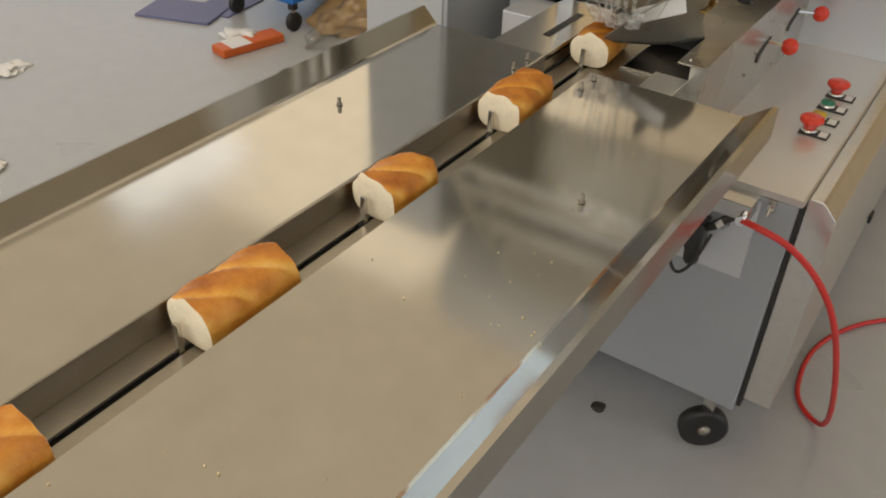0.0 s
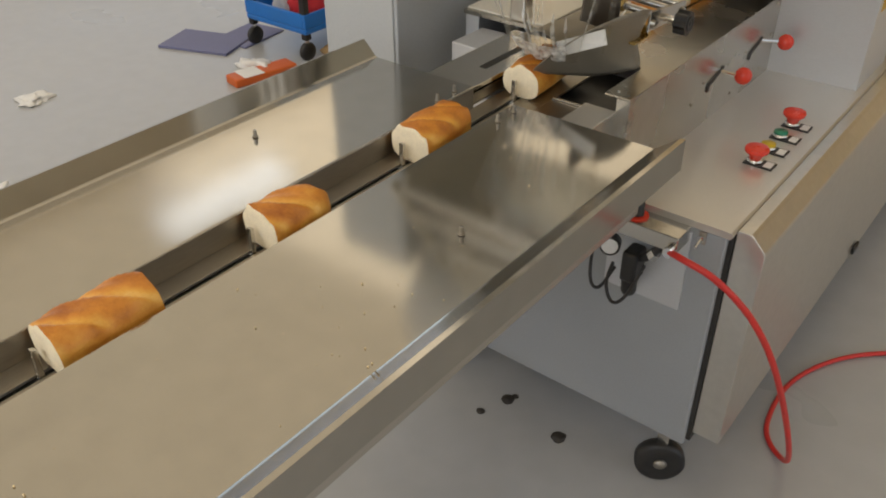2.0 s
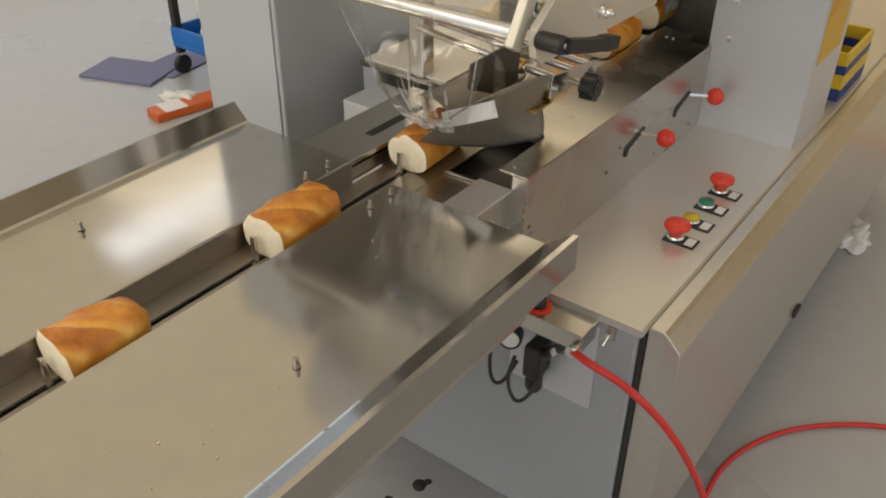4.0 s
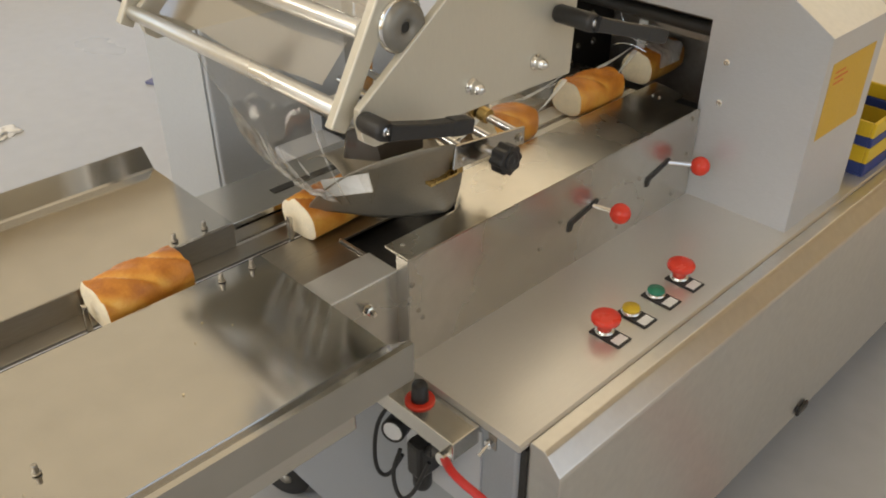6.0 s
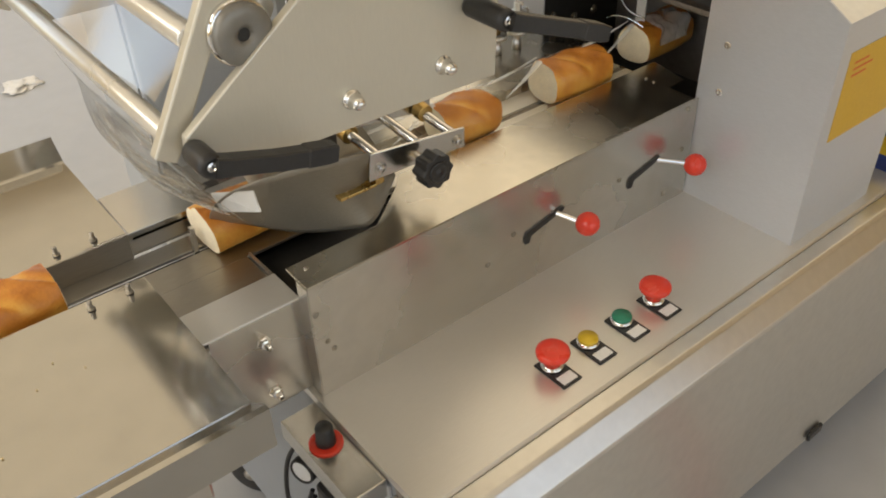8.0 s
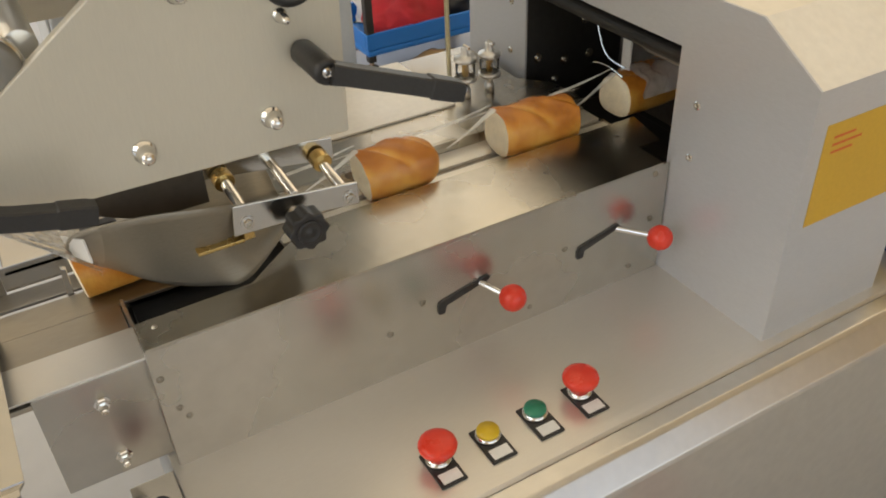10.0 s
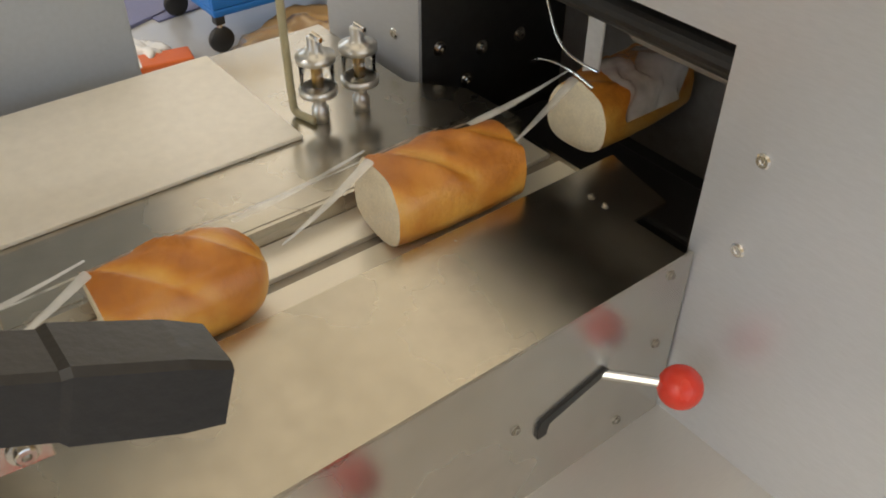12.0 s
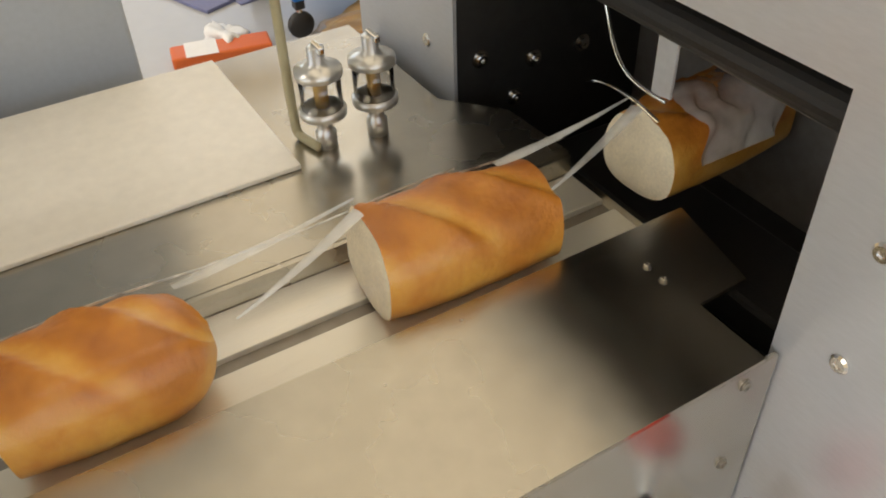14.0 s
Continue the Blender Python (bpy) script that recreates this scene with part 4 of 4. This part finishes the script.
def streak(p, q, wide, narrow):
    """A stretched fold of film drawn tight between two pieces, tapering along its way; white paints its glint."""
    a, b = Vector(p), Vector(q)

    def skin(u, v):
        w = (wide + (narrow - wide) * v) * math.sin(math.pi * min(1.0, 0.08 + 1.5 * v)) ** 0.5 if v < 0.3 else wide + (narrow - wide) * v
        return tuple(a.lerp(b, v) + Vector((w * (u - 0.5), 0.25 * w * (u - 0.5), 0.0012 * math.sin(math.pi * u) - 0.002 * math.sin(math.pi * v))))
    return grid(skin, 4, 20)


# white wedges paint the specular streaks of the tight film
for k in (0, 1, 2):
    yn = 0.072 + 0.2 * k
    part("crease_glint", streak((BX - 0.016, yn - 0.104, BZ + 0.052), (BX - 0.020, yn + 0.004, BZ + 0.062), 0.010, 0.0015), TAUT, tubefilm, "painted white glint on a tight fold of film before a bread piece")
    part("crease_glint", streak((BX + 0.006, yn - 0.080, BZ + 0.034), (BX - 0.010, yn + 0.002, BZ + 0.060), 0.002, 0.009), TAUT, tubefilm, "painted white glint on a tight fold of film before a bread piece")


def flap(u, v):
    """A loose, crumpled end of film draped over the piece that enters the opening."""
    a = math.pi * (0.14 + 0.56 * u)
    c, q = math.cos(a), math.sin(a)
    n = noise.noise((u * 4, v * 5, 1.5))
    n2 = noise.noise((u * 11, v * 12, 4.5))
    r = 1.06 + 0.07 * n + 0.025 * n2
    return (BX + 0.0345 * r * math.copysign(abs(c) ** 0.8, c), 0.494 + 0.075 * v + 0.010 * n + 0.012 * u * (1 - v), BZ + 0.002 + 0.0595 * r * q ** 0.88)


part("crumpled_film", grid(flap, 26, 24), TAUT, tubefilm, "crumpled whitish film end over the bread", True)


# ---- bread ----
def bread(y_near, x, seed, length=0.105, half=0.0325, high=0.056, base=CZ, heel=False, label="golden crusted bread piece with white cut ends in the channel"):
    """A cut piece of baguette: near end sliced, far end sliced or the round heel, with slanting scores on the crust."""
    rnd = random.Random(seed)
    loaf = thing("bread_piece", (x, y_near, base), label, "bread", "bread pieces on the line")
    nv, nu = 40, 44
    k1, k2 = rnd.uniform(0, 9), rnd.uniform(0, 9)
    slant, first, gap = rnd.uniform(0.28, 0.45), rnd.uniform(0.10, 0.32), rnd.uniform(0.50, 0.62)
    lean = rnd.uniform(-0.10, 0.10)

    def ring(v):
        """Points round the loaf at v along it, each with how much of a score lies there."""
        out = []
        taper = 1 - 0.05 * (2 * v - 1) ** 2 + 0.025 * math.sin(4 * v + k1)
        if heel:
            taper *= max(0.04, 1 - max(0.0, (v - 0.62) / 0.38) ** 2.6) ** 0.5
        for i in range(nu):
            a = 2 * math.pi * i / nu
            c, q = math.cos(a), math.sin(a)
            px = half * taper * math.copysign(abs(c) ** 0.78, c)
            pz = high * 0.5 * ((1 if not heel else 0.85 + 0.15 * taper) + math.copysign(abs(q) ** (0.92 if q > 0 else 0.60), q) * taper)
            up = min(1.0, max(0.0, q * 1.5 + 0.15))
            mark = lift = 0.0
            for m in (-1, 0, 1, 2):
                d = v - (first + gap * m + slant * c)
                mark = max(mark, up * math.exp(-(d / 0.085) ** 2))
                lift += up * (0.0042 * math.exp(-((d + 0.13) / 0.06) ** 2) - 0.0030 * math.exp(-(d / 0.07) ** 2))
            lump = noise.noise((px * 45 + k1, v * 5, pz * 45 + k2))
            fine = noise.noise((px * 160 + k2, v * 16, pz * 160))
            p = Vector((px * (1 + 0.035 * lump), v * length + lean * (pz - high * 0.5) * (1 - v), pz + lift + 0.0016 * lump * up + 0.0005 * fine * up))
            p.z = max(0.0, p.z)
            out.append((p, mark))
        return out
    shift = Matrix.Translation((x, y_near, base)) @ pose(0, 0, 0, 0, 0, rnd.uniform(-5, 5))
    bm = bmesh.new()
    layer = bm.verts.layers.float.new("score")
    rows = []
    for j in range(nv + 1):
        row = []
        for p, mark in ring(j / nv):
            vert = bm.verts.new(shift @ p)
            vert[layer] = mark
            row.append(vert)
        rows.append(row)
    for a, b in zip(rows, rows[1:]):
        for i in range(nu):
            bm.faces.new((a[i], a[(i + 1) % nu], b[(i + 1) % nu], b[i]))
    if heel:
        bm.faces.new(rows[-1])
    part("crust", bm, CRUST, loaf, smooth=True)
    for v, sgn in ((0.0, -1),) if heel else ((0.0, -1), (1.0, 1)):
        bm = bmesh.new()
        edge = [p for p, mark in ring(v)]
        mid = sum(edge, Vector()) / nu
        loops = [[bm.verts.new(shift @ p) for p in edge]]
        for s, out in ((0.975, 0.0), (0.93, 0.0008), (0.75, 0.0012), (0.5, 0.0014), (0.25, 0.0014)):
            loops.append([bm.verts.new(shift @ (mid + (p - mid) * s + Vector((0, sgn * (out + 0.0007 * noise.noise(p * 260 + Vector((s * 9, 0, 0)))), 0)))) for p in edge])
        for a, b in zip(loops, loops[1:]):
            for i in range(nu):
                bm.faces.new((a[i], a[(i + 1) % nu], b[(i + 1) % nu], b[i]))
        bm.faces.new(loops[-1])
        part("cut_face", bm, CRUMBFACE, loaf, "pale cut end of the bread", True)
    return loaf


for k in range(6):
    heel = k in (0, 3)
    bread(-1.695 + 0.285 * k, 0.005, 10 + k, 0.104 + 0.007 * (k % 3), 0.0345, 0.058, heel=heel,
          label="golden crusted bread heel with a round end in the channel" if heel else "golden crusted bread piece with white cut ends in the channel")
for k in range(4):
    heel = k == 0
    bread(0.072 + 0.200 * k, 0.025, 31 + k, 0.106 + 0.006 * (k % 3), 0.0335, 0.0585, BZ, heel=heel,
          label="golden bread heel with a round end inside the clear film tube" if heel else "golden bread piece inside the clear film tube")

# ---- hose ----
hose = thing("air_hose", (0.5, 0.0, 0.0), "red rubber air hose looping down to the floor", "hose")
part("hose_line", tube([(0.318, -0.300, 0.600), (0.350, -0.315, 0.605), (0.400, -0.305, 0.588), (0.456, -0.275, 0.525), (0.500, -0.235, 0.425), (0.532, -0.150, 0.240), (0.545, -0.07, 0.08), (0.530, -0.015, 0.008), (0.480, 0.02, 0.008), (0.455, 0.08, 0.008), (0.448, 0.22, 0.008), (0.495, 0.350, 0.008), (0.568, 0.448, 0.008), (0.70, 0.55, 0.008), (0.95, 0.62, 0.008), (1.6, 0.7, 0.008)], 0.0056, 12), REDHOSE, hose, smooth=True)

# ---- electrical cabinet beside the line ----
cab = thing("electrical_cabinet", (-0.43, -0.05, 0.0), "tall grey painted electrical cabinet standing behind the line", "cabinet")
part("cabinet_body", box(-0.530, -0.331, -0.195, 0.236, 0.05, 1.38, 0.004), LOCKER, cab)
part("cabinet_plinth", box(-0.520, -0.340, -0.185, 0.226, 0.0, 0.05), BLACK, cab)
part("cabinet_door", box(-0.522, -0.339, -0.199, -0.1955, 0.10, 1.35, 0.001), LOCKER, cab)

# ---- things on the floor behind ----
cart = thing("tool_cart", (-1.95, 1.12, 0.0), "blue plastic tool cart with black posts and casters", "cart")
cart.location += Vector((0.05, 0.07, 0.0))
for z0 in (0.115, 0.62):
    tray = part("cart_tray", box(-2.25, -1.88, 0.85, 1.42, z0, z0 + 0.025, 0.008), BLUE, cart, "blue plastic cart tray")
    for x0, x1, y0, y1 in ((-2.25, -2.235, 0.85, 1.42), (-1.895, -1.88, 0.85, 1.42), (-2.235, -1.895, 0.85, 0.865), (-2.235, -1.895, 1.405, 1.42)):
        part("tray_rim", box(x0, x1, y0, y1, z0 + 0.025, z0 + 0.085, 0.004), BLUE, tray)
for px in (-2.23, -1.90):
    for py in (0.87, 1.40):
        part("cart_post", box(px - 0.015, px + 0.015, py - 0.015, py + 0.015, 0.09, 0.75, 0.003), BLACK, cart)
        w = part("cart_caster", lathe((px - 0.012, py, 0.04), (1, 0, 0), [(0.01, 0), (0.036, 0), (0.04, 0.006), (0.04, 0.018), (0.036, 0.024), (0.01, 0.024)], 20), BLACK, cart, smooth=True)
        part("caster_stem", rod((px, py, 0.04), (px, py, 0.10), 0.009), STEEL, w)


def heap(name, centre, size, seed, mat, label, category, rough=0.35):
    bm = bmesh.new()
    bmesh.ops.create_icosphere(bm, subdivisions=4, radius=1)
    for v in bm.verts:
        n = 1 + rough * noise.noise(v.co * 1.7 + Vector((seed, seed, 0))) + 0.4 * rough * noise.noise(v.co * 5 + Vector((0, seed, seed)))
        c = v.co * n
        v.co = Vector((centre[0] + c.x * size[0], centre[1] + c.y * size[1], centre[2] + max(c.z, -0.25) * size[2] + 0.25 * size[2]))
    root = thing(name, centre, label, category)
    part("folds", bm, mat, root, smooth=True)
    return root


heap("red_cloth_bag", (-1.97, 1.15, 0.142), (0.13, 0.16, 0.12), 2, CLOTH, "crumpled red cloth bag lying in the blue cart", "bag")
heap("black_bundle", (-2.00, 1.36, 0.142), (0.11, 0.10, 0.10), 5, BLACK, "dark bundle lying in the blue cart", "bundle")
heap("white_bag", (-2.10, 1.22, 0.142), (0.09, 0.22, 0.20), 21, WHITE, "crumpled white bag lying in the blue cart", "bag")
heap("waste_paper", (-1.72, 1.18, 0.0), (0.13, 0.20, 0.07), 7, CARD, "crumpled brown paper under clear plastic on the floor", "waste paper", 0.6)
heap("plastic_bag", (-1.62, 1.10, 0.0), (0.16, 0.24, 0.09), 9, FILM, "clear plastic bag lying over waste paper", "plastic bag", 0.5)
heap("plastic_scrap", (-1.95, 0.74, 0.0), (0.09, 0.05, 0.03), 11, WHITE, "crumpled white plastic scrap on the floor", "scrap", 0.7)
heap("plastic_scrap", (0.42, 1.33, 0.0), (0.05, 0.09, 0.012), 13, WHITE, "crumpled white plastic scrap on the floor", "scrap", 0.8)
heap("plastic_scrap", (-1.82, -0.45, 0.0), (0.05, 0.05, 0.015), 17, WHITE, "crumpled white plastic scrap on the floor", "scrap", 0.8)
heap("plastic_scrap", (-2.40, 0.005, 0.0), (0.05, 0.06, 0.015), 15, WHITE, "crumpled white plastic scrap on the floor", "scrap", 0.8)


def flat_sheet(name, x, y, sx, sy, h, turn, mat, label, category):
    root = thing(name, (x, y, 0.0), label, category)
    bm = box(-sx / 2, sx / 2, -sy / 2, sy / 2, 0.0, h, h * 0.2)
    bm.transform(pose(x, y, 0, 0, 0, turn))
    part("sheet", bm, mat, root)
    return root


flat_sheet("folded_card", -2.36, 0.80, 0.34, 0.22, 0.012, 20, PURPLE, "slate blue folded card lying on the floor", "card")
flat_sheet("folded_card", -2.28, 0.98, 0.20, 0.26, 0.006, 8, PURPLE, "thin slate blue card lying on the floor", "card")
pack = flat_sheet("printed_carton", -1.87, 0.70, 0.09, 0.28, 0.035, -12, STICKERTEXT, "orange and white printed carton lying on the floor", "carton")
bm = box(-0.047, 0.047, -0.10, -0.01, 0.0354, 0.0362)
bm.transform(pose(-1.87, 0.70, 0, 0, 0, -12))
part("white_band", bm, WHITE, pack)
basket = thing("plastic_basket", (0.30, 0.81, ZT), "yellow and navy blue plastic basket standing on the table", "basket")
part("basket_base", box(0.22, 0.384, 0.71, 0.91, ZT, ZT + 0.0064, 0.003), NAVY, basket)
for z0, z1, mat in ((0.008, 0.034, NAVY), (0.034, 0.074, YELLOW), (0.074, 0.098, NAVY), (0.098, 0.134, YELLOW)):
    for x0, x1, y0, y1 in ((0.22, 0.227, 0.71, 0.91), (0.377, 0.384, 0.71, 0.91), (0.227, 0.377, 0.71, 0.717), (0.227, 0.377, 0.903, 0.91)):
        part("basket_side", box(x0, x1, y0, y1, ZT + 0.8 * z0, ZT + 0.8 * z1, 0.002), mat, basket, "yellow band of the basket" if mat is YELLOW else "navy blue band of the basket")
# paler, creamier floor slab beyond the red line
tagged(part("walkway", box(-1.4, HX1, 2.03, HY1, 0.0, 0.004), WALKWAY), "pale cream floor beyond the red line", "walkway", kind="structure")
line = tagged(part("floor_marking", box(-0.4, 3.0, 1.99, 2.03, 0.0, 0.002), REDHOSE), "thin red line taped on the floor", "floor marking", kind="structure")
for sx, sy, sr in ((0.125, -0.236, 0.016), (-0.026, -0.208, 0.015), (-0.055, -0.275, 0.01), (-0.02, -0.19, 0.008)):
    spot = thing("dirt_lump", (sx, sy, 0.0), "dark dirt lump on the grey floor", "dirt", "dirt lumps")
    bm = ball((0, 0, 0), sr, 14)
    for v in bm.verts:
        v.co = Vector((sx + v.co.x * (1 + 0.4 * noise.noise(v.co * 90)), sy + v.co.y * (1 + 0.4 * noise.noise(v.co * 70)), max(0, v.co.z) * 0.35))
    part("lump", bm, DIRT, spot)

# crumbs scattered on the trays
rnd = random.Random(4)
bm = bmesh.new()
for k in range(44):
    cx, cy = (rnd.gauss(0.21, 0.05), rnd.gauss(-0.86, 0.10)) if k < 24 else (rnd.uniform(0.06, 0.28), rnd.uniform(-1.5, -0.45))
    cx = min(max(cx, 0.06), 0.285)
    r = rnd.uniform(0.0005, 0.0014)
    bmesh.ops.create_icosphere(bm, subdivisions=1, radius=r, matrix=Matrix.Translation((cx, cy, TZ + r * 0.7)))
crumbs = thing("bread_crumbs", (0.2, -0.9, TZ), "scattered pale bread crumbs on the steel tray", "crumbs", kind="stuff")
part("crumb_scatter", bm, CRUMB, crumbs)
